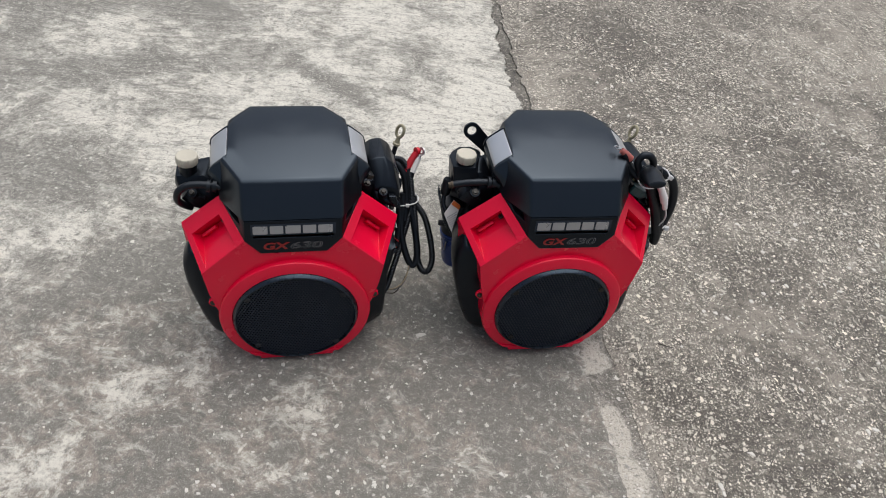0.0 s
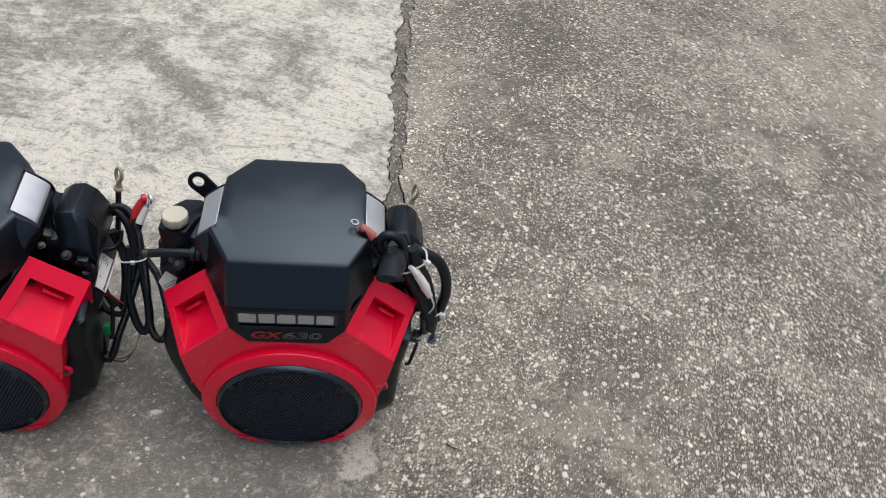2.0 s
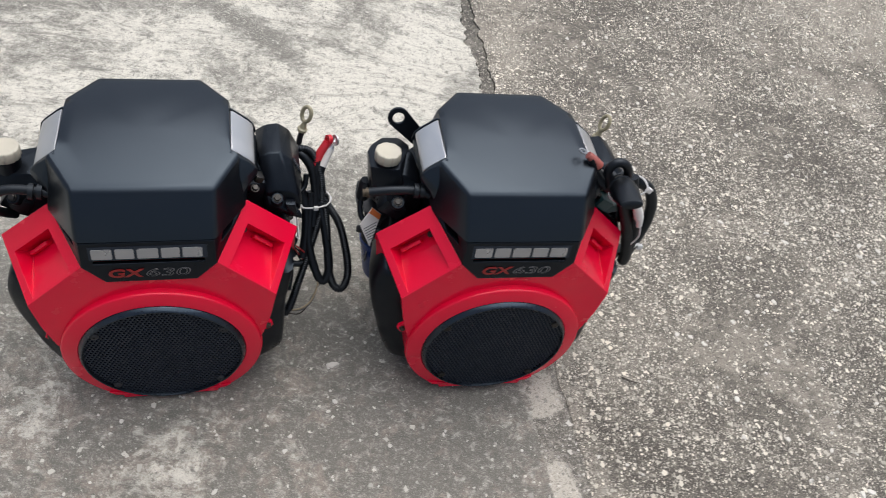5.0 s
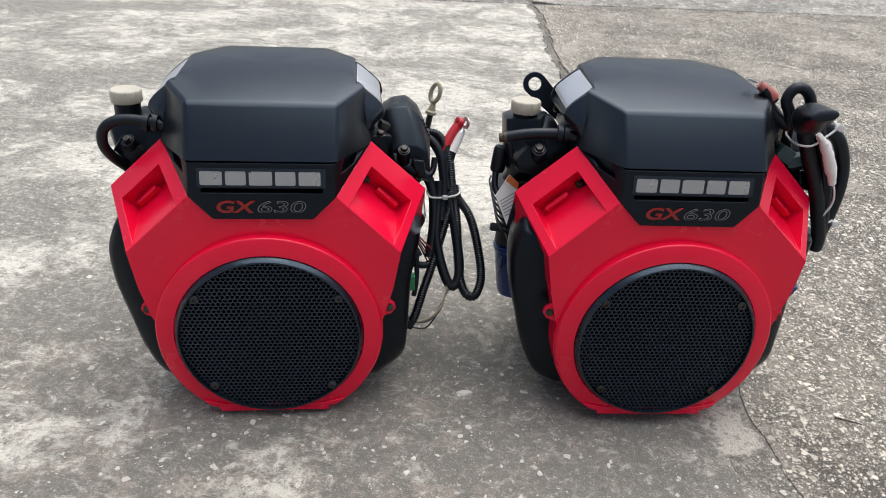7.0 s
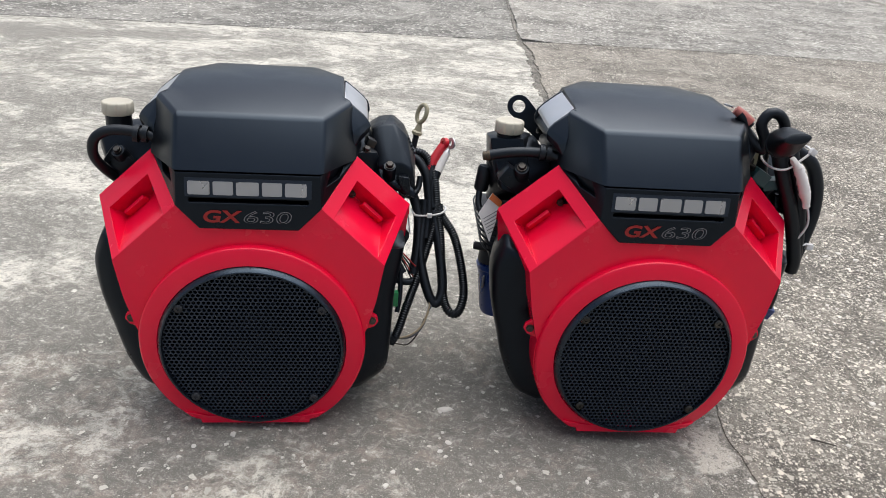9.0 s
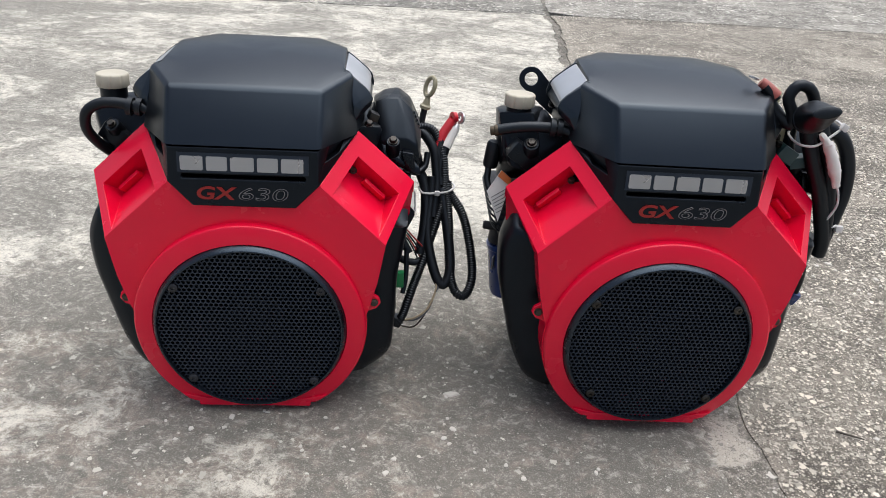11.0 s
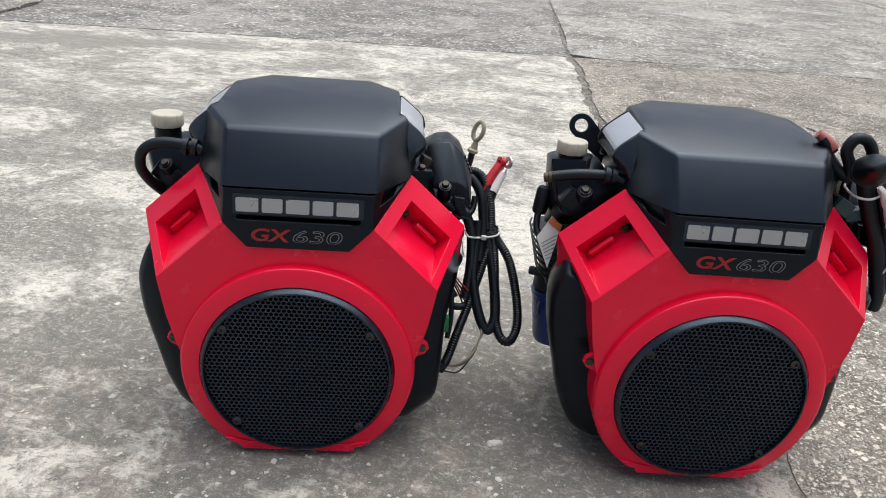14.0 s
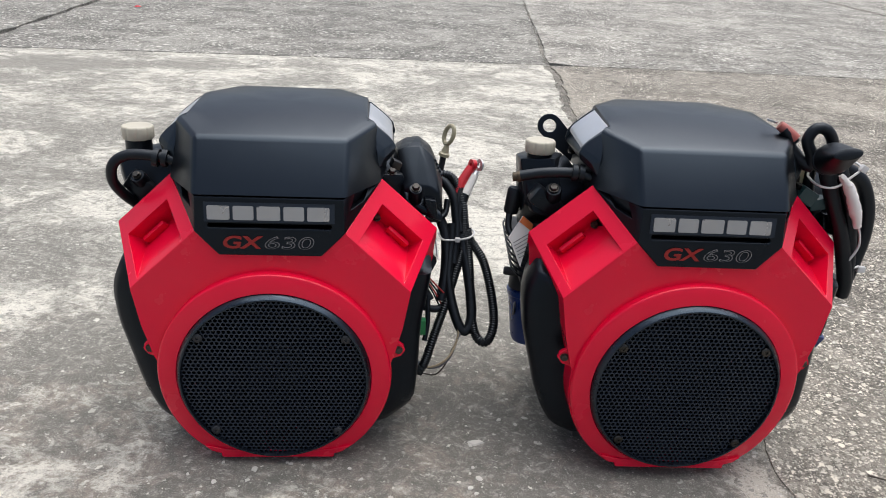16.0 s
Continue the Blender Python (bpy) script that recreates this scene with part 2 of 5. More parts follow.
PALE = concrete("pale_trowelled_concrete", (0.312, 0.301, 0.266), (0.452, 0.437, 0.390), 0.07, 0.016, 0.74, (0.248, 0.214, 0.181), speck=0.72, dark=0.03, mottle=0.8, blots=(
    (-0.52, 0.71, 0.13, 0.07, 25, 0.25), (-0.42, 0.77, 0.07, 0.05, 25, -0.12), (-0.83, 0.92, 0.16, 0.08, 20, 0.12), (-0.71, 0.76, 0.12, 0.05, 20, 0.14), (-0.62, 0.49, 0.10, 0.05, 20, 0.10), (-0.82, 1.14, 0.14, 0.06, 20, -0.10), (-0.02, 0.78, 0.05, 0.04, 0, -0.12), (-0.62, 0.86, 0.13, 0.05, 20, 0.17), (-0.62, 0.53, 0.16, 0.06, 25, 0.12), (-0.85, 1.02, 0.24, 0.11, 15, 0.14), (-0.20, 0.575, 0.09, 0.03, 10, 0.14),
    (-0.21, 0.69, 0.07, 0.04, 0, 0.16), (-0.33, 0.55, 0.10, 0.04, 10, 0.04), (-0.36, 1.85, 0.13, 0.035, -37, -0.45), (-0.95, 1.28, 0.25, 0.10, 15, -0.20),
    (-1.31, 2.15, 0.35, 0.08, 10, -0.22), (-2.07, 2.94, 0.50, 0.07, 22, -0.42), (-1.48, 2.55, 0.60, 0.20, 15, 0.03), (-1.50, 2.75, 0.90, 0.40, 15, -0.06), (-0.66, 1.00, 0.22, 0.08, 25, -0.24), (-0.70, 1.75, 0.40, 0.16, 8, 0.16),
    (0.345, 0.93, 0.02, 0.05, 14, 0.14), (-0.02, 1.15, 0.12, 0.20, 0, -0.10), (-0.05, 1.75, 0.18, 0.25, -20, 0.12), (0.05, 2.2, 0.12, 0.3, 10, 0.10), (0.29, 0.78, 0.07, 0.06, 14, -0.22), (-0.95, 1.75, 0.45, 0.07, 20, -0.20), (-0.55, 1.45, 0.30, 0.10, 12, 0.14)), scrape=62)
COARSE = concrete("worn_pebbly_concrete", (0.134, 0.122, 0.103), (0.600, 0.560, 0.480), 0.68, -0.035, margin=0.7, blots=((0.435, 0.86, 0.02, 0.10, 14, 0.10), (0.62, 0.90, 0.25, 0.25, 20, 0.05),
    (1.17, 2.11, 0.10, 0.26, 15, 0.15), (1.40, 2.57, 0.20, 0.40, 30, 0.12), (0.33, 1.95, 0.10, 0.28, 9, 0.14), (0.75, 1.75, 0.30, 0.22, 0, -0.08), (0.62, 2.35, 0.35, 0.25, 0, -0.10)), sizes=(330.0, 160.0, 78.0), scrape=-50)
MIDTONE = concrete("grey_pebbly_concrete", (0.150, 0.146, 0.131), (0.435, 0.420, 0.383), 0.50, -0.02, sizes=(95.0, 52.0, 30.0), scrape=80)
WASHED = concrete("washed_pebbly_concrete", (0.178, 0.171, 0.152), (0.450, 0.435, 0.398), 0.60, 0.0, margin=0.5, sizes=(90.0, 50.0, 28.0), scrape=80)
SOIL = concrete("dark_joint_dirt", (0.06, 0.054, 0.044), (0.25, 0.23, 0.19), 0.2)
FILL = concrete("joint_rubble", (0.098, 0.091, 0.078), (0.360, 0.336, 0.288), 0.4)
MORTAR = concrete("pale_joint_mortar", (0.240, 0.224, 0.194), (0.480, 0.460, 0.420), 0.22, -0.13, speck=0.7, blots=((0.362, 0.925, 0.022, 0.020, 14, 0.95), (0.346, 0.902, 0.016, 0.010, 14, 0.70), (0.352, 0.966, 0.014, 0.022, 14, 0.42), (0.393, 0.765, 0.017, 0.036, 14, 1.00), (0.402, 0.658, 0.030, 0.036, 14, 0.66), (0.47, 0.48, 0.04, 0.10, 14, 0.40)))


# ---- mesh helpers ----
def finish(bm, smooth=True, sharp=35):
    bmesh.ops.recalc_face_normals(bm, faces=bm.faces)
    me = bpy.data.meshes.new("mesh")
    bm.to_mesh(me)
    bm.free()
    if smooth:
        me.polygons.foreach_set("use_smooth", [True] * len(me.polygons))
        me.set_sharp_from_angle(angle=radians(sharp))
    return me


def part(name, bm, material, parent, label="", sharp=35, bevel=0.0):
    me = finish(bm, True, sharp)
    me.name = name
    me.materials.append(material)
    ob = new(name, me)
    ob.parent = parent
    if bevel:
        mod = ob.modifiers.new("rounded_edges", "BEVEL")
        mod.width, mod.segments, mod.limit_method, mod.angle_limit = bevel, 3, "ANGLE", radians(20)
    if label:
        tagged(ob, label)
    return ob


def faces_of(bm, verts, faces):
    vs = [bm.verts.new(v) for v in verts]
    for f in faces:
        if len(set(f)) > 2:
            bm.faces.new([vs[i] for i in f])
    return vs


def lathe(bm, profile, origin, axis, seg=24, wobble=None):
    """Turns (radius, distance) pairs round an axis."""
    q = Vector((0, 0, 1)).rotation_difference(Vector(axis).normalized())
    rings = []
    for r, h in profile:
        if r < 1e-6:
            rings.append([bm.verts.new(Vector(origin) + q @ Vector((0, 0, h)))])
            continue
        ring = []
        for i in range(seg):
            a = 2 * math.pi * i / seg
            rr = r * (wobble(a) if wobble else 1.0)
            ring.append(bm.verts.new(Vector(origin) + q @ Vector((rr * math.cos(a), rr * math.sin(a), h))))
        rings.append(ring)
    for a, b in zip(rings, rings[1:]):
        for i in range(seg):
            j = (i + 1) % seg
            if len(a) == 1 and len(b) == 1:
                continue
            if len(a) == 1:
                bm.faces.new((a[0], b[i], b[j]))
            elif len(b) == 1:
                bm.faces.new((a[i], b[0], a[j]))
            else:
                bm.faces.new((a[i], b[i], b[j], a[j]))


def hexhead(bm, at, axis, r=0.005, h=0.004):
    """A hexagon bolt head on a washer face."""
    lathe(bm, [(0, 0), (r * 1.25, 0), (r * 1.25, h * 0.25), (r * 0.98, h * 0.28)], at, axis, 18)
    lathe(bm, [(r, h * 0.2), (r, h * 0.9), (r * 0.85, h), (0, h)], at, axis, 6)


def smooth_path(points, step=0.004):
    p = [Vector(q) for q in points]
    p = [2 * p[0] - p[1]] + p + [2 * p[-1] - p[-2]]
    out = []
    for i in range(1, len(p) - 2):
        a, b, c, d = p[i - 1:i + 3]
        n = max(2, int((c - b).length / step))
        for k in range(n):
            t = k / n
            out.append(0.5 * (2 * b + (c - a) * t + (2 * a - 5 * b + 4 * c - d) * t * t + (3 * b - a - 3 * c + d) * t ** 3))
    out.append(p[-2])
    return out


def tube(bm, points, radius, sides=12, step=0.005, pitch=0.0, depth=0.16, capped=True):
    """A cable or hose along the points; pitch makes it corrugated."""
    path = smooth_path(points, pitch / 4 if pitch else step)
    ahead = (path[1] - path[0]).normalized()
    side = ahead.orthogonal().normalized()
    rings = []
    for i, p in enumerate(path):
        now = (path[min(i + 1, len(path) - 1)] - path[max(i - 1, 0)]).normalized()
        side = (ahead.rotation_difference(now) @ side).normalized()
        ahead = now
        up = now.cross(side)
        r = radius[0] + (radius[1] - radius[0]) * i / (len(path) - 1) if isinstance(radius, tuple) else radius
        if pitch:
            r *= (1.0, 1.0, 1.0 - depth, 1.0 - depth)[i % 4]
        rings.append([bm.verts.new(p + r * (math.cos(a) * side + math.sin(a) * up)) for a in (2 * math.pi * k / sides for k in range(sides))])
    for a, b in zip(rings, rings[1:]):
        for k in range(sides):
            bm.faces.new((a[k], a[(k + 1) % sides], b[(k + 1) % sides], b[k]))
    if capped:
        bm.faces.new(rings[0][::-1])
        bm.faces.new(rings[-1])


def hull(points, bevel=0.003, segments=2):
    """A solid round the points, with rounded edges."""
    bm = bmesh.new()
    for p in points:
        bm.verts.new(p)
    got = bmesh.ops.convex_hull(bm, input=bm.verts)
    loose = [v for v in bm.verts if not v.link_faces]
    bmesh.ops.delete(bm, geom=loose, context="VERTS")
    bmesh.ops.dissolve_limit(bm, angle_limit=radians(4), verts=bm.verts, edges=bm.edges)
    if bevel:
        bmesh.ops.bevel(bm, geom=list(bm.edges), offset=bevel, segments=segments, affect="EDGES", profile=0.6, clamp_overlap=True)
    return bm


def block(centre, size, turn=(0, 0, 0), bevel=0.003):
    m = pose(*centre, *turn)
    return hull([m @ Vector((sx * size[0] / 2, sy * size[1] / 2, sz * size[2] / 2)) for sx in (-1, 1) for sy in (-1, 1) for sz in (-1, 1)], bevel)


def plate(outline, holes, place, thick):
    """A flat plate with holes. outline and holes are loops of (a, b); place(a, b, depth) puts them in space."""
    bm = bmesh.new()
    edges = []
    for loop in (outline, *holes):
        vs = [bm.verts.new((a, b, 0)) for a, b in loop]
        edges += [bm.edges.new((vs[i], vs[(i + 1) % len(vs)])) for i in range(len(vs))]
    bmesh.ops.triangle_fill(bm, edges=edges, use_beauty=True)
    bmesh.ops.dissolve_limit(bm, angle_limit=radians(1), verts=bm.verts, edges=bm.edges)
    top = list(bm.faces)
    made = bmesh.ops.extrude_face_region(bm, geom=top)
    for v in (g for g in made["geom"] if isinstance(g, bmesh.types.BMVert)):
        v.co.z = thick
    for v in bm.verts:
        v.co = Vector(place(v.co.x, v.co.y, v.co.z))
    return bm


def circle(cx, cz, r, n=48):
    return [(cx + r * math.cos(2 * math.pi * i / n), cz + r * math.sin(2 * math.pi * i / n)) for i in range(n)]


def lettering(text, x0, x1, z0, z1, y, material, parent, name, wire=0.0, shear=0.15):
    """Characters on the front of a thing, filling the width and height given; wire draws their outlines only."""
    cu = bpy.data.curves.new(name, "FONT")
    cu.body, cu.size, cu.shear, cu.resolution_u = text, 1.0, shear, 6
    if wire:
        cu.fill_mode, cu.bevel_depth, cu.bevel_resolution = "NONE", wire, 0
    else:
        cu.extrude, cu.offset = 0.02, 0.025
    tmp = bpy.data.objects.new(name, cu)
    scene.collection.objects.link(tmp)
    me = bpy.data.meshes.new_from_object(tmp.evaluated_get(bpy.context.evaluated_depsgraph_get()))
    bpy.data.objects.remove(tmp)
    co = np.array([v.co for v in me.vertices])
    lo, hi = co.min(0), co.max(0)
    sx, sz = (x1 - x0) / (hi[0] - lo[0]), (z1 - z0) / (hi[1] - lo[1])
    m = Matrix.Translation((x0, y, z0)) @ Matrix.Rotation(radians(90), 4, "X") @ Matrix.Diagonal((sx, sz, 0.02, 1)) @ Matrix.Translation((-lo[0], -lo[1], 0))
    me.transform(m)
    me.materials.clear()
    me.materials.append(material)
    ob = new(name, me)
    ob.parent = parent
    return ob


# ---- ground: concrete slabs on a bed that reaches the horizon ----
ground_bm = bmesh.new()
faces_of(ground_bm, [(-400, -400, -0.03), (400, -400, -0.03), (400, 400, -0.03), (-400, 400, -0.03)], [(0, 1, 2, 3)])
ground_me = finish(ground_bm)
ground_me.materials.append(SOIL)
ground = tagged(new("ground", ground_me), "weathered grey concrete yard of worn slabs with open joints", "ground", kind="structure")


JOINT = [(-4.0, 1.20), (0.62, 0.437), (0.70, 0.420), (0.776, 0.400), (0.857, 0.384), (0.925, 0.372), (0.965, 0.362), (1.05, 0.352), (1.30, 0.316), (1.62, 0.259), (1.88, 0.213), (2.19, 0.148), (2.54, 0.092), (2.97, 0.014), (3.66, -0.081), (3.92, -0.145), (4.88, -0.278), (7.9, -0.725), (10.5, -1.10)]


def joint_x(y):
    """The long joint that runs away from the camera."""
    return float(np.interp(y, [p[0] for p in JOINT], [p[1] for p in JOINT]))


def cross_y(x):
    return 3.953 + 0.278 * x - 0.014 * x * x


def wobble(x, y, rough, seed):
    return noise.noise((x * 9 + seed, y * 9, 0.3)) * rough + noise.noise((x * 48 + seed, y * 48, 0.7)) * rough * 0.8


def along_joint(y0, y1, d, step, rough, seed):
    """A broken edge that follows the long joint, d beside it."""
    n = max(2, int(abs(y1 - y0) / step))
    out = []
    for i in range(n):
        y = y0 + (y1 - y0) * i / n
        x = joint_x(y) + d
        out.append((x + wobble(x, y, rough, seed), y))
    return out


def along_cross(x0, x1, d, step, rough, seed):
    n = max(2, int(abs(x1 - x0) / step))
    out = []
    for i in range(n):
        x = x0 + (x1 - x0) * i / n
        y = cross_y(x) + d
        out.append((x, y + wobble(x, y, rough, seed)))
    return out


def sheet(loop, top, depth):
    """A slab's top with its broken edges going down."""
    bm = bmesh.new()
    rim = [bm.verts.new((x, y, top)) for x, y in loop]
    n = len(rim)
    bmesh.ops.triangle_fill(bm, edges=[bm.edges.new((rim[i], rim[(i + 1) % n])) for i in range(n)], use_beauty=True)
    if depth:
        low = [bm.verts.new((x, y, top - depth)) for x, y in loop]
        for i in range(n):
            bm.faces.new((rim[i], rim[(i + 1) % n], low[(i + 1) % n], low[i]))
    return bm


def slab(loop, material, top=0.0):
    return part("slab", sheet(loop, top, 0.05), material, ground, sharp=30)


FAR = 60.0
corner = cross_y(-0.1)
# the joint is filled and tight in front of the engines, and open behind them
west = along_joint(-4.0, 1.25, -0.034, 0.012, 0.012, 3) + along_joint(1.25, corner - 0.03, -0.020, 0.007, 0.015, 3) + along_cross(-0.12, -0.75, -0.006, 0.02, 0.006, 3)
west += along_cross(-0.75, -2.69, -0.006, 0.03, 0.006, 3) + [(-5.5, 2.30), (-FAR, -4.0), (-FAR, -30.0), (1.0, -30.0)]
slab(west, PALE)
east = [(1.07, -30.0), (FAR, -30.0), (FAR, 6.0), (5.0, 5.0)] + along_cross(3.0, 0.0, -0.006, 0.03, 0.006, 8) + along_joint(corner - 0.02, 1.25, 0.015, 0.007, 0.014, 8) + along_joint(1.25, -4.0, 0.030, 0.012, 0.008, 8)
slab(east, COARSE, 0.0003)
far_west = along_joint(corner + 0.02, 11.0, -0.010, 0.03, 0.014, 13) + [(-2.0, FAR), (-20.0, FAR)] + [(-2.715 - 0.0307 * k + wobble(0.2, 0.1 * k, 0.02, 9), 3.32 + 0.1 * k) for k in range(120, 0, -1)] + along_cross(-2.69, -0.12, 0.008, 0.03, 0.005, 13)
slab(far_west, MIDTONE)
far_side = [(-2.700, 3.115)] + [(-2.752 - 0.0307 * k + wobble(0.2, 0.1 * k, 0.02, 5), 3.30 + 0.1 * k) for k in range(0, 121)] + [(-20.04, FAR), (-FAR, FAR), (-FAR, -3.95), (-5.5, 2.34)]
slab(far_side, MIDTONE)
far_east = along_cross(0.0, 3.0, 0.008, 0.03, 0.006, 23) + [(5.0, 5.02), (FAR, 6.02), (FAR, FAR), (-1.96, FAR)] + along_joint(11.0, corner + 0.04, 0.010, 0.03, 0.014, 23)
slab(far_east, WASHED)
part("joint_mortar", sheet(along_joint(-4.0, 1.3, -0.05, 0.1, 0, 1) + along_joint(1.3, -4.0, 0.05, 0.1, 0, 1), -0.0012, 0), MORTAR, ground, "crumbling pale mortar in the slab joint")
beyond = [(4.6 + 0.2 * k, 0.035 + 0.012 * (k % 3)) for k in range(48)]
part("joint_mortar", sheet([(3.187 - 0.163 * (y - 4.6) - w, y) for y, w in beyond] + [(3.187 - 0.163 * (y - 4.6) + w, y) for y, w in reversed(beyond)], 0.0015, 0), FILL, ground, "grey filling in the next slab joint")
part("joint_fill", sheet(along_joint(1.25, 4.1, -0.0165, 0.007, 0.0145, 3) + along_joint(4.1, 11.0, -0.007, 0.03, 0.012, 13) + along_joint(11.0, 4.1, 0.007, 0.03, 0.012, 23) + along_joint(4.1, 1.25, 0.0125, 0.007, 0.0135, 8), -0.004, 0.02), FILL, ground, "broken grey filling between two cracks of the joint")

# ---- the engine: x to its own right hand as one faces it, y backwards, z up ----
CZ = 0.1315  # height of the fan's axis


def both(*points):
    """The points and their mirror images in the engine's middle plane."""
    return [p for q in points for p in (q, (-q[0], *q[1:]))]


def outline_radius(angle):
    """How far the red cover's front reaches from the fan's axis at an angle."""
    corners = [(0.0, 0.287), (0.0555, 0.287), (0.0815, 0.3133), (0.1563, 0.2435), (0.1480, 0.195), (0.1365, 0.150)]
    dx, dz = abs(math.cos(angle)), math.sin(angle)
    best = 0.1365
    for (x0, z0), (x1, z1) in zip(corners, corners[1:]):
        ax, az, bx, bz = x0, z0 - CZ, x1, z1 - CZ
        ex, ez = bx - ax, bz - az
        den = dx * ez - dz * ex
        if abs(den) < 1e-9:
            continue
        r = (ax * ez - az * ex) / den
        s = (ax * dz - az * dx) / den
        if r > 0 and -1e-6 <= s <= 1 + 1e-6:
            best = max(best, r)
    return best


SHOULDER = ((0.0815, 0.0110, 0.3133), (0.1210, 0.0820, 0.3562), (0.1885, 0.0925, 0.2925), (0.1563, 0.0120, 0.2435))


def shoulder(bm, side):
    """The slanted red shoulder with its pocket, which deepens towards the back."""
    F, T, S, C = (Vector((side * x, y, z)) for x, y, z in SHOULDER)
    normal = (T - F).cross(C - F).normalized()
    if normal.z < 0:
        normal = -normal

    def at(u, v):
        return F.lerp(T, u).lerp(C.lerp(S, u), v)

    us, vs = (0.0, 0.015, 0.70, 1.0), (0.0, 0.18, 0.88, 1.0)
    g = {(i, j): bm.verts.new(at(us[i], vs[j])) for i in range(4) for j in range(4)}
    for i in range(3):
        for j in range(3):
            if (i, j) != (1, 1):
                bm.faces.new((g[i, j], g[i + 1, j], g[i + 1, j + 1], g[i, j + 1]))
    back_a, back_b = (bm.verts.new(at(0.685, v) - normal * 0.027) for v in (0.21, 0.85))
    bm.faces.new((g[1, 1], g[1, 2], back_b, back_a))
    bm.faces.new((g[2, 1], g[2, 2], back_b, back_a))
    bm.faces.new((g[1, 1], g[2, 1], back_a))
    bm.faces.new((g[1, 2], g[2, 2], back_b))
    # outer wall under the shoulder, and the lip along its back
    low = [bm.verts.new(p) for p in ((side * 0.1845, 0.091, 0.250), (side * 0.1535, 0.050, 0.228))]
    bm.faces.new((g[0, 3], g[1, 3], g[2, 3], g[3, 3], low[0], low[1]))
    lip = [bm.verts.new(g[3, j].co + Vector((0, 0.003, -0.016))) for j in range(4)]
    for j in range(3):
        bm.faces.new((g[3, j], g[3, j + 1], lip[j + 1], lip[j]))
    inner = [bm.verts.new(g[i, 0].co + Vector((-side * 0.004, 0.010, -0.006))) for i in range(4)]
    for i in range(3):
        bm.faces.new((g[i, 0], g[i + 1, 0], inner[i + 1], inner[i]))


def lean_in(p):
    """The ring and the grille slant slightly inwards towards the ground."""
    return Vector((p[0], p[1] + (0.20 - p[2]) * 0.055, p[2]))


def lean_mesh(bm):
    for v in bm.verts:
        v.co = lean_in(v.co)
    return bm


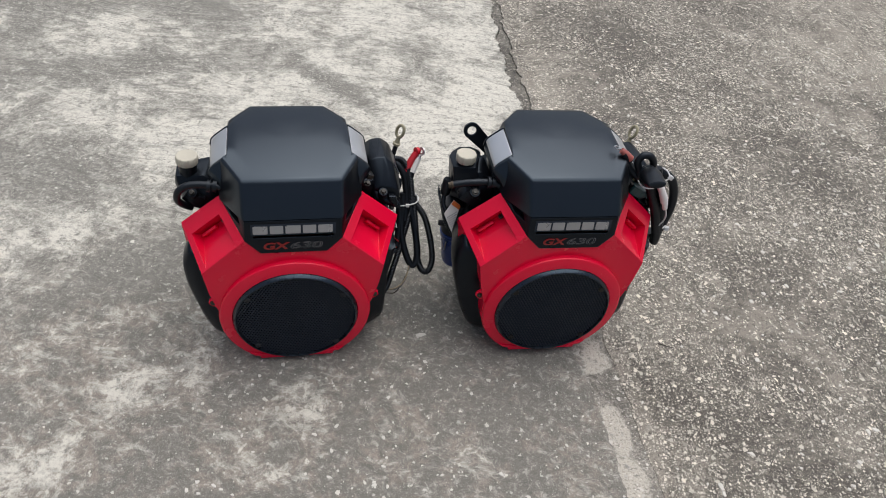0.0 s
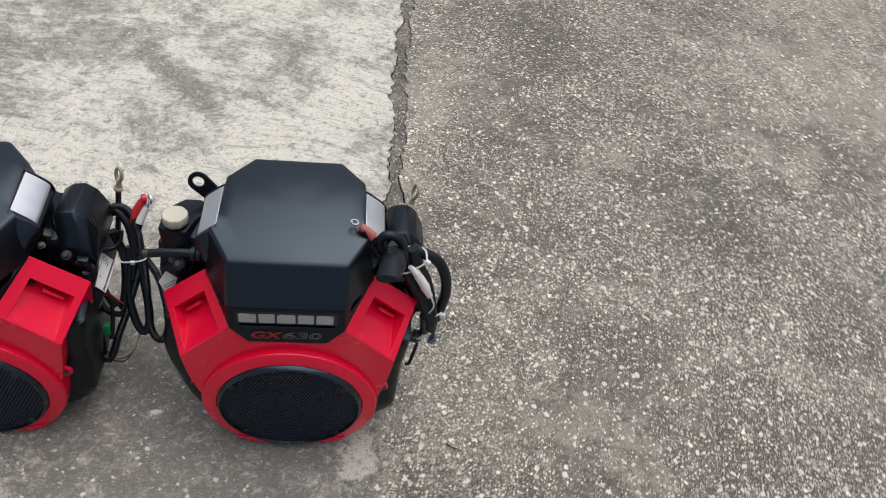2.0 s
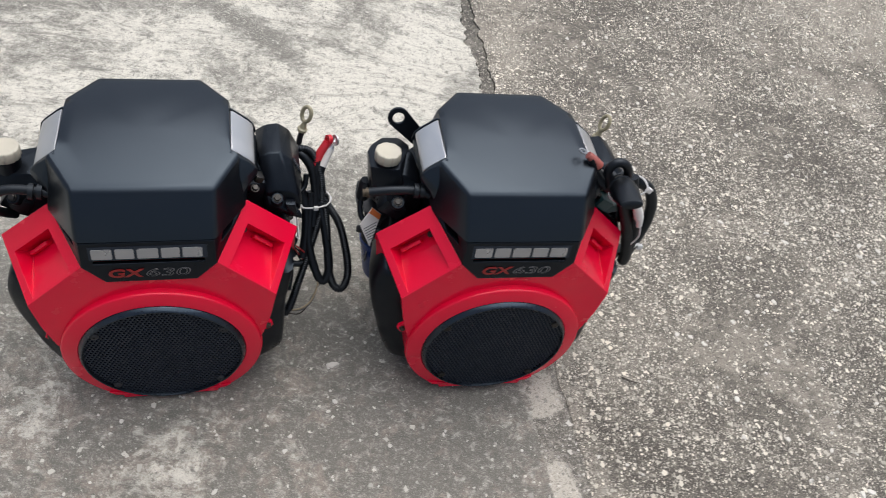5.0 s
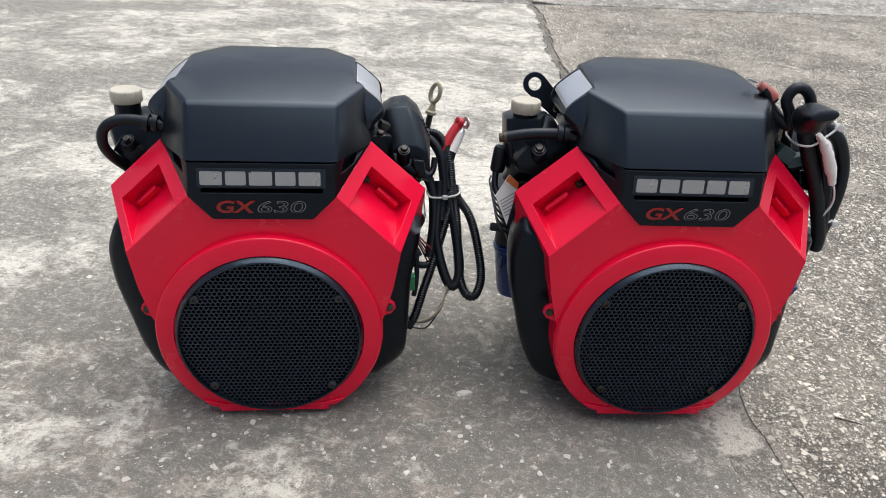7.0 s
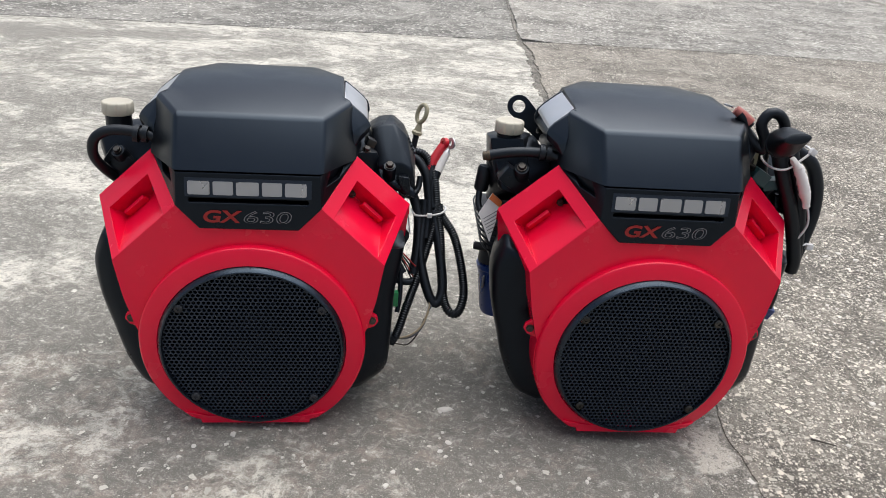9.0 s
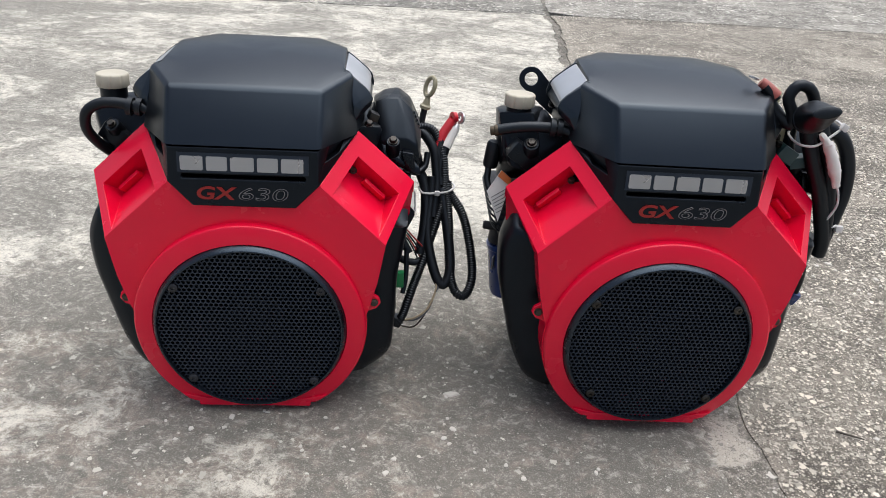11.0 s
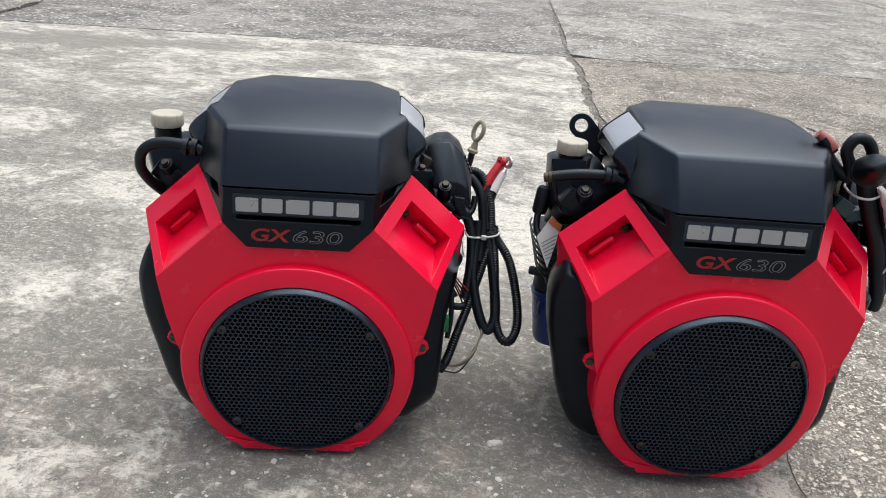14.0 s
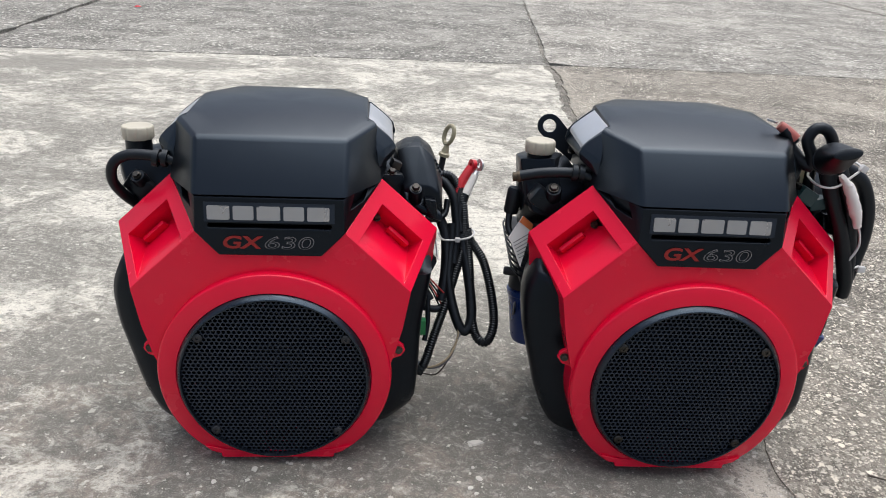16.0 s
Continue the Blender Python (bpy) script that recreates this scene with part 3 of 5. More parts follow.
def fan_cover(engine):
    bm = bmesh.new()
    n, ring = 144, []
    angles = sorted({round(2 * math.pi * i / n, 6) for i in range(n)} | {round(math.atan2(z - CZ, s * x) % (2 * math.pi), 6) for x, z in ((0.0555, 0.287), (0.0815, 0.3133), (0.1563, 0.2435), (0.1480, 0.195)) for s in (-1, 1)})
    for a in angles:
        c, s = math.cos(a), math.sin(a)
        r = outline_radius(a)
        foot = CZ - 0.020
        if s < 0 and r * -s > foot:
            r = foot / -s
        loop = []
        for rr, y in ((min(0.1325, r - 0.001), 0.021), (min(0.1325, r - 0.001), 0.0115), (r, 0.0110), (r, 0.056)):
            z = CZ + rr * s
            loop.append(bm.verts.new((rr * c, y + max(0.0, 0.20 - z) * 0.055, z)))
        ring.append(loop)
    for a, b in zip(ring, ring[1:] + ring[:1]):
        for k in range(len(a) - 1):
            bm.faces.new((a[k], b[k], b[k + 1], a[k + 1]))
    for side in (-1, 1):
        shoulder(bm, side)
    bmesh.ops.remove_doubles(bm, verts=bm.verts, dist=2e-4)
    cover = part("fan_cover", bm, RED, engine, "glossy red moulded fan cover", sharp=40, bevel=0.0022)
    # the raised ring round the grille, flat at its foot
    bm = bmesh.new()
    prof = ((0.1125, 0.030), (0.1125, 0.0022), (0.1132, 0.0014), (0.1322, 0.0042), (0.1338, 0.0050), (0.1348, 0.0062), (0.1352, 0.0085), (0.1354, 0.021))
    loops = []
    for k in range(192):
        a = 2 * math.pi * k / 192
        c, s = math.cos(a), math.sin(a)
        loop = []
        for r, y in prof:
            z = max(r * s, 0.0205 - CZ)
            loop.append(bm.verts.new(lean_in((r * c, y, CZ + z))))
        loops.append(loop)
    for a, b in zip(loops, loops[1:] + loops[:1]):
        for k in range(len(prof) - 1):
            bm.faces.new((a[k], b[k], b[k + 1], a[k + 1]))
    part("ring", bm, RED, cover, sharp=50)
    # the flat foot, notched at both ends
    right = [(0.0665, 0.0165), (0.0680, 0.0177), (0.0685, 0.0225), (0.0720, 0.0245), (0.0790, 0.0255), (0.0880, 0.0340), (0.060, 0.028)]
    loop = right + [(-x, z) for x, z in reversed(right)]
    part("foot", plate(loop, [], lambda a, b, d: lean_in((a, 0.0010 + d, b)), 0.050), RED, cover, sharp=40, bevel=0.0010)
    for side in (-1, 1):
        ear = plate([(side * 0.122, 0.186), (side * 0.142, 0.173), (side * 0.150, 0.168), (side * 0.1520, 0.161), (side * 0.147, 0.154), (side * 0.122, 0.144)], [], lambda a, b, d: (a, 0.0220 + d, b), 0.006)
        tab = part("mounting_ear", ear, RED, cover, bevel=0.0008)
        bm = bmesh.new()
        hexhead(bm, (side * 0.1443, 0.0220, 0.1623), (0, -1, 0), 0.0040, 0.004)
        part("bolt", bm, RUST, tab)
        F, T, S, C = (Vector((side * x, y, z)) for x, y, z in SHOULDER)
        normal = (T - F).cross(C - F).normalized() * side
        normal *= 1 if normal.z > 0 else -1

        def at(u, v, d):
            return F.lerp(T, u).lerp(C.lerp(S, u), v) - normal * d

        bm = bmesh.new()
        hexhead(bm, at(0.640, 0.285, 0.021), (0, -0.6, 0.8), 0.0036, 0.005)
        part("pocket_bolt", bm, RUST, cover)
        rib = hull([at(u, v, d) for u in (0.585, 0.640) for v in (0.45, 0.79) for d in (0.0135, 0.0240)], 0.0012)
        part("pocket_rib", rib, RED, cover)
    return cover


def fan_grille(engine):
    bm = bmesh.new()
    pitch, row = 0.0057, 0.00495
    R, r = pitch / math.sqrt(3), 0.00235
    for j in range(-23, 24):
        for i in range(-20, 21):
            x, z = (i + 0.5 * (j % 2)) * pitch, j * row
            if math.hypot(x, z) > 0.1080:
                continue
            loops = []
            for rad, y in ((R, -0.0020), (r, -0.0017), (r, 0.0022)):
                loops.append([bm.verts.new(lean_in((x + rad * math.sin(a), y, CZ + z + rad * math.cos(a)))) for a in (math.pi / 3 * k for k in range(6))])
            for a, b in zip(loops, loops[1:]):
                for k in range(6):
                    bm.faces.new((a[k], a[(k + 1) % 6], b[(k + 1) % 6], b[k]))
    mesh = part("fan_grille", bm, GRILLE, engine, "round black perforated cooling grille", sharp=20)
    bm = bmesh.new()
    lathe(bm, [(0.1124, 0.012), (0.1124, 0.0010), (0.1118, -0.0004), (0.1088, -0.0054), (0.1079, -0.0061), (0.1066, -0.0058), (0.1054, -0.0016), (0.1052, 0.003)], (0, 0, CZ), (0, 1, 0), 128)
    part("rim", lean_mesh(bm), RIM, mesh, "glossy black rim of the grille", sharp=60)
    bm = bmesh.new()
    lathe(bm, [(0, 0.074), (0.104, 0.074), (0.106, 0.044), (0.107, 0.016)], (0, 0, CZ), (0, 1, 0), 48)
    part("fan_housing", bm, DARK, mesh)
    bm = bmesh.new()
    lathe(bm, [(0, 0.026), (0.030, 0.026), (0.036, 0.028), (0.040, 0.066)], (0, 0, CZ), (0, 1, 0), 32)
    for k in range(18):
        a = 2 * math.pi * k / 18
        m = Matrix.Translation((0, 0.045, CZ)) @ Matrix.Rotation(a, 4, "Y")
        vs = [m @ Vector(p) for p in ((0.036, -0.018, 0), (0.096, -0.016, 0.010), (0.098, 0.020, 0.016), (0.038, 0.020, 0.006))]
        w = m.to_3x3() @ Vector((0, 0, 0.0025))
        faces_of(bm, vs + [v + w for v in vs], [(0, 1, 2, 3), (7, 6, 5, 4), (0, 4, 5, 1), (1, 5, 6, 2), (2, 6, 7, 3), (3, 7, 4, 0)])
    part("cooling_fan", bm, DARK, mesh)


def grille_screws(engine, material, label):
    mesh = next(c for c in engine.children if c.name.startswith("fan_grille"))
    for x, z in ((-0.0835, 0.1890), (0.0832, 0.1890), (-0.0712, 0.0615), (0.0736, 0.0595)):
        bm = bmesh.new()
        at = lean_in((x, -0.0012, z))
        lathe(bm, [(0.0058, 0), (0.0056, 0.003), (0.0045, 0.0040), (0.0030, 0.0043), (0.0016, 0.0043), (0.0014, 0.0032), (0, 0.0032)], at, (0, -1, 0), 18)
        part("screw", bm, material, mesh, label)


def badge_panel(engine):
    def lean(a, b, d):
        return (a, 0.0070 + (b - 0.287) * 0.10 + d, b)

    out = [(-0.0555, 0.287), (0.0555, 0.287), (0.0812, 0.3130), (0.0800, 0.3518), (-0.0800, 0.3518), (-0.0812, 0.3130)]
    slot = [(-0.066, 0.3175), (0.066, 0.3175), (0.067, 0.3200), (0.066, 0.3225), (-0.066, 0.3225), (-0.067, 0.3200)]
    panel = part("badge_panel", plate(out, [slot], lean, 0.006), BLACK, engine, "black badge panel under the air cleaner lid", bevel=0.0013)
    for side in (-1, 1):
        A, B, C, D = (Vector((side * x, y, z)) for x, y, z in ((0.0812, 0.0098, 0.3130), (0.080, 0.0145, 0.3520), (0.112, 0.081, 0.3590), (0.1212, 0.084, 0.3562)))
        mid = (A + B + C + D) / 4
        holes = [A.lerp(B, 0.45).lerp(C, 0.18), B.lerp(C, 0.22).lerp(D, 0.12), C.lerp(mid, 0.35), D.lerp(A, 0.42).lerp(B, 0.16)]
        bm = bmesh.new()
        back = Vector((-side * 0.004, 0.006, 0))
        quad = [A, B, C, D]
        verts = quad + holes + [p + back for p in quad] + [p + back for p in holes]
        fs = []
        for i in range(4):
            j = (i + 1) % 4
            fs += [(i, j, 4 + j, 4 + i), (4 + i, 4 + j, 12 + j, 12 + i), (i, 8 + i, 8 + j, j)]
        faces_of(bm, verts, fs)
        part("side_wing", bm, BLACK, panel, bevel=0.0008)
    strip = [(-0.070, 0.3245), (0.070, 0.3245), (0.070, 0.3460), (-0.070, 0.3460)]
    part("badge_strip", plate(strip, [], lambda a, b, d: (a, lean(a, b, 0)[1] - 0.0006 + d, b), 0.001), GRILLE, panel)
    # the maker's mark as five plain silver plates
    x = -0.0665
    for w in (0.0240, 0.0220, 0.0250, 0.0220, 0.0240):
        z0, z1, c = 0.3272, 0.3425, 0.0012
        shape = [(x + c, z0), (x + w - c, z0), (x + w, z0 + c), (x + w, z1 - c), (x + w - c, z1), (x + c, z1), (x, z1 - c), (x, z0 + c)]
        part("mark_plate", plate(shape, [], lambda a, b, d: (a, lean(a, b, 0)[1] - 0.0018 + d, b), 0.0015), SILVER, panel, "plain silver maker's plate")
        x += w + 0.0035
    base = lean(0, 0.303, 0)[1]
    lettering("GX", -0.0505, -0.0075, 0.2945, 0.3095, base - 0.0006, MARKRED, panel, "model_letters")
    lettering("630", -0.0060, 0.0480, 0.2945, 0.3095, base - 0.0006, MARKGREY, panel, "model_number", 0.016)


def air_cleaner(engine):
    wall = [[(0.0815, 0.0130, 0.3540), (0.1190, 0.0730, 0.3545), (0.126, 0.130, 0.3560), (0.126, 0.190, 0.3560), (0.114, 0.216, 0.3560), (0.068, 0.278, 0.3560)],
            [(0.0820, 0.0180, 0.3640), (0.1180, 0.0790, 0.3665), (0.124, 0.130, 0.3680), (0.124, 0.190, 0.3680), (0.112, 0.212, 0.3680), (0.066, 0.274, 0.3680)],
            [(0.0830, 0.0450, 0.4100), (0.1132, 0.1000, 0.4180), (0.1032, 0.1080, 0.4212), (0.1015, 0.1880, 0.4272), (0.1010, 0.207, 0.4268), (0.066, 0.2495, 0.4280)]]
    top = wall[2][:1] + [(0.113, 0.108, 0.4190), (0.113, 0.130, 0.4232), (0.1095, 0.188, 0.4280)] + wall[2][4:]
    def crown(x, y):
        """The gently domed top, highest towards the back."""
        return 0.4362 - 1.156 * (y - 0.192) ** 2 - 0.5 * x * x

    half = wall + [[(x * s, 0.135 + (y - 0.135) * s, crown(x * s, 0.135 + (y - 0.135) * s) + (z - crown(x, y)) * s) for x, y, z in top] for s in (0.88, 0.75, 0.60, 0.42, 0.22)]
    bm = bmesh.new()
    rings = []
    for h in half:
        loop = list(h) + [(-x, y, z) for x, y, z in reversed(h)]
        rings.append([bm.verts.new(p) for p in loop])
    n = len(rings[0])
    for a, b in zip(rings, rings[1:]):
        for i in range(n):
            bm.faces.new((a[i], a[(i + 1) % n], b[(i + 1) % n], b[i]))
    middle = bm.verts.new((0, 0.135, crown(0, 0.135)))
    for i in range(n):
        bm.faces.new((rings[-1][i], rings[-1][(i + 1) % n], middle))
    bm.faces.new(rings[0][::-1])
    pairs = [(rings[2][i], rings[2][(i + 1) % n]) for i in (11, 0, 10, 4, 5, 6)] + [(a[i], b[i]) for a, b in ((rings[0], rings[1]), (rings[1], rings[2])) for i in (0, 11, 5, 6)]
    bmesh.ops.bevel(bm, geom=[bm.edges.get(p) for p in pairs], offset=0.0050, segments=4, profile=0.5, affect="EDGES", clamp_overlap=True)
    lid = part("air_cleaner_lid", bm, LID, engine, "satin black octagonal air cleaner lid", sharp=38)
    base = hull(both((0.078, 0.034, 0.30), (0.118, 0.08, 0.30), (0.120, 0.20, 0.30), (0.060, 0.250, 0.30), (0.078, 0.036, 0.359), (0.117, 0.08, 0.358), (0.120, 0.20, 0.358), (0.060, 0.250, 0.358)), 0.004)
    part("air_cleaner_base", base, BLACK, engine)
    for side in (-1, 1):
        # a bent spring latch in a black frame
        curve = [(0.1045, 0.4218), (0.1110, 0.4172), (0.1190, 0.4108), (0.1275, 0.4036), (0.1315, 0.3990), (0.1330, 0.3945)]
        bm = bmesh.new()
        y0, y1, th = 0.1085, 0.1850, 0.0022
        rows = []
        for k, (x, z) in enumerate(curve):
            nx, nz = (0.65, 0.76) if k < 4 else (0.85, 0.5)
            rows.append([bm.verts.new(p) for p in ((side * x, y0, z - 0.0022), (side * x, y1, z + 0.0022), (side * (x - nx * th), y1, z + 0.0022 - nz * th), (side * (x - nx * th), y0, z - 0.0022 - nz * th))])
        for a, b in zip(rows, rows[1:]):
            for i in range(4):
                bm.faces.new((a[i], a[(i + 1) % 4], b[(i + 1) % 4], b[i]))
        bm.faces.new(rows[0])
        bm.faces.new(rows[-1][::-1])
        latch = part("latch", bm, STEEL, lid, "brushed steel spring latch", sharp=50, bevel=0.0006)
        rim = [(0.106, 0.370), (0.1015, 0.4220), (0.1045, 0.4224), (0.1110, 0.4178), (0.1190, 0.4114), (0.1275, 0.4042), (0.1338, 0.3970), (0.1365, 0.3890), (0.1345, 0.3810), (0.126, 0.3770)]
        nose = [(0.1160, 0.0790, 0.366), (0.1150, 0.0820, 0.3850), (0.1125, 0.0910, 0.4030), (0.1118, 0.0985, 0.4150), (0.1240, 0.0860, 0.3800), (0.1225, 0.0890, 0.3900), (0.120, 0.0850, 0.3760)]
        tail = [(0.100, 0.366), (0.100, 0.4020), (0.1130, 0.3965), (0.1202, 0.3850), (0.118, 0.378)]
        lobe = hull([(side * x, y, z - 0.0022 * (z > 0.39)) for x, z in rim for y in (0.1020, 0.1070)] + [(side * x, y, z) for x, y, z in nose], 0.0030, 3)
        part("latch_cheek", lobe, LID, latch)
        lobe = hull([(side * x, y, z + 0.0024 * (z > 0.39)) for x, z in rim for y in (0.1865, 0.1895)] + [(side * x, 0.2040, z) for x, z in tail], 0.0022, 3)
        part("latch_cheek", lobe, LID, latch)
        foot = hull([(side * x, y, z) for y in (0.104, 0.188) for x, z in ((0.108, 0.378), (0.108, 0.400), (0.122, 0.398), (0.1325, 0.390), (0.1355, 0.384), (0.130, 0.377))], 0.003, 3)
        part("lid_flange", foot, LID, lid)


def side_shroud(engine, side):
    if side < 0:
        prof = [(0.158, 0.290), (0.172, 0.262), (0.184, 0.232), (0.185, 0.200), (0.177, 0.145), (0.165, 0.092), (0.145, 0.052), (0.116, 0.036), (0.080, 0.034), (0.080, 0.290)]
        steps = ((0.048, 0.76), (0.051, 0.92), (0.057, 1.0), (0.068, 1.02), (0.084, 1.02), (0.110, 0.97), (0.155, 0.85), (0.205, 0.74))
    else:
        prof = [(0.172, 0.290), (0.182, 0.262), (0.177, 0.215), (0.172, 0.185), (0.169, 0.105), (0.163, 0.074), (0.132, 0.046), (0.080, 0.034), (0.080, 0.290)]
        steps = ((0.038, 0.72), (0.042, 0.90), (0.048, 0.98), (0.056, 1.0), (0.140, 1.0), (0.190, 0.95), (0.205, 0.90))
    bm = bmesh.new()
    prof = [(p.x, p.z) for p in smooth_path([(x, 0.0, z) for x, z in prof[:-2]], 0.008)] + prof[-2:]
    rings = []
    for y, k in steps:
        rings.append([bm.verts.new((side * (0.10 + (x - 0.10) * k if x > 0.1 else x), y, min(0.16 + (z - 0.16) * (k if x > 0.1 else 1), 0.252 + max(0.0, y - 0.05) * 0.6))) for x, z in prof])
        if side < 0:
            for v in rings[-1]:
                if v.co.x < -0.1:
                    v.co.x -= 0.006 * min(1.0, max(0.0, (v.co.z - 0.120) / 0.06)) * float(np.interp(y, (0.041, 0.05, 0.066, 0.09, 0.14, 0.19), (0.2, 0.8, 0.7, 0.8, 1.2, 1.0)))
    n = len(prof)
    for a, b in zip(rings, rings[1:]):
        for i in range(n):
            bm.faces.new((a[i], a[(i + 1) % n], b[(i + 1) % n], b[i]))
    bm.faces.new(rings[0][::-1])
    bm.faces.new(rings[-1])
    part("side_shroud", bm, BLACK, engine, "black moulded side shroud", sharp=60, bevel=0.0)


def filler(engine, dx, dy, dz):
    neck = hull([(x + dx, y + dy, z + dz) for x, y, z in ((-0.196, 0.145, 0.362), (-0.150, 0.140, 0.366), (-0.196, 0.185, 0.362), (-0.135, 0.190, 0.372), (-0.182, 0.125, 0.312), (-0.130, 0.118, 0.300), (-0.188, 0.195, 0.300), (-0.120, 0.200, 0.300), (-0.200, 0.155, 0.340), (-0.120, 0.130, 0.350))], 0.004)
    pod = part("filler_pod", neck, BLACK, engine)
    bm = bmesh.new()
    lathe(bm, [(0.0155, 0.355), (0.0155, 0.384), (0.0, 0.384)], (-0.175 + dx, 0.157 + dy, dz), (0, 0, 1), 24)
    part("filler_neck", bm, BLACK, pod)
    bm = bmesh.new()
    lathe(bm, [(0, 0.381), (0.0175, 0.381), (0.0186, 0.3825), (0.0186, 0.3945), (0.0181, 0.3960), (0.0168, 0.3968), (0.0140, 0.3960), (0, 0.3960)], (-0.175 + dx, 0.157 + dy, dz), (0, 0, 1), 96,
          lambda a: 1.0 - 0.060 * max(0.0, math.cos(9 * a)) ** 6)
    part("filler_cap", bm, IVORY, pod, "ivory scalloped plastic filler cap", sharp=50)


def block_parts(engine):
    part("crankcase", hull(both((0.085, 0.075, 0.022), (0.095, 0.30, 0.022), (0.135, 0.065, 0.14), (0.135, 0.33, 0.14), (0.09, 0.07, 0.25), (0.09, 0.32, 0.25)), 0.006), DARK, engine)
    for side in (-1, 1):
        # finned cylinder, its head and its cover, leaning outwards
        m = Matrix.Translation((0, 0.0, 0.17)) @ Matrix.Rotation(radians(side * 42), 4, "Y")
        barrel = bmesh.new()
        n_fin = 8
        for k in range(n_fin):
            h = 0.070 + 0.0105 * k
            vs = [m @ Vector((sx * 0.062, 0.205 + sy * 0.072, h + dz)) for dz in (0, 0.003) for sx, sy in ((-1, -1), (1, -1), (1, 1), (-1, 1))]
            faces_of(barrel, vs, [(0, 3, 2, 1), (4, 5, 6, 7), (0, 1, 5, 4), (1, 2, 6, 5), (2, 3, 7, 6), (3, 0, 4, 7)])
        lathe(barrel, [(0.050, 0.03), (0.050, 0.16)], m @ Vector((0, 0.205, 0)), m.to_3x3() @ Vector((0, 0, 1)), 24)
        part("finned_cylinder", barrel, ALLOY, engine, "bare alloy finned cylinder")
        head = hull([m @ Vector(p) for p in ((-0.055, 0.15, 0.155), (0.055, 0.15, 0.155), (-0.055, 0.26, 0.155), (0.055, 0.26, 0.155), (-0.045, 0.155, 0.19), (0.045, 0.155, 0.19), (-0.045, 0.255, 0.19), (0.045, 0.255, 0.19))], 0.006)
        part("valve_cover", head, BLACK, engine)


def mounting_feet(engine, low, tilt):
    """The cast feet on which the engine stands level with the ground."""
    for side in (-1, 1):
        part("mounting_foot", block((side * 0.080, 0.19, low + 0.018), (0.05, 0.20, 0.036), (tilt, 0, 0), 0.004), ALLOY, engine)


def cover_box(engine):
    """The long faceted black coil cover beside the lid, with a sloping front end."""
    back = [(x, 0.222, z) for x, z in ((0.136, 0.362), (0.150, 0.372), (0.168, 0.375), (0.184, 0.363), (0.197, 0.335), (0.196, 0.300), (0.138, 0.300))]
    crest = [(x, 0.150, z) for x, z in ((0.139, 0.373), (0.152, 0.379), (0.168, 0.380), (0.184, 0.366), (0.197, 0.338))]
    nose = [(x, 0.116, z) for x, z in ((0.147, 0.334), (0.160, 0.339), (0.180, 0.337), (0.192, 0.329), (0.196, 0.312), (0.192, 0.296), (0.152, 0.306))]
    box = part("coil_cover", hull(back + crest + nose, 0.0024), BLACK, engine, "faceted black plastic coil cover")
    lip = [(0.131, 0.152, 0.356), (0.136, 0.150, 0.364), (0.152, 0.108, 0.322), (0.147, 0.107, 0.313), (0.196, 0.106, 0.304), (0.196, 0.104, 0.296), (0.131, 0.205, 0.352), (0.136, 0.205, 0.360), (0.192, 0.130, 0.290)]
    part("flange", hull(lip, 0.0016), BLACK, box)
    lean = Vector((0, -0.55, 0.83)).normalized()
    foot = Vector((0.1616, 0.1085, 0.3285))
    boss = bmesh.new()
    lathe(boss, [(0, -0.014), (0.0085, -0.014), (0.0085, 0.010), (0.0075, 0.012), (0, 0.012)], foot, lean, 20)
    part("bolt_boss", boss, BLACK, box)
    bm = bmesh.new()
    hexhead(bm, foot + lean * 0.012, lean, 0.0046, 0.006)
    part("bolt", bm, BOLT, box)
    part("clip", hull([(x, y, z) for x, z in ((0.173, 0.325), (0.187, 0.323), (0.190, 0.303), (0.178, 0.300)) for y in (0.104, 0.125)], 0.0022), BLACK, box)
    for k in range(5):
        x, z = 0.1862 + 0.0022 * k, 0.3615 - 0.0048 * k
        part("moulded_mark", hull([(x + a, y, z + b) for y in (0.150, 0.158 + 0.002 * (k % 2)) for a, b in ((0.0000, 0.0010), (0.0016, 0.0014), (0.0022, -0.0018), (0.0004, -0.0022))], 0.0005), LID, box)


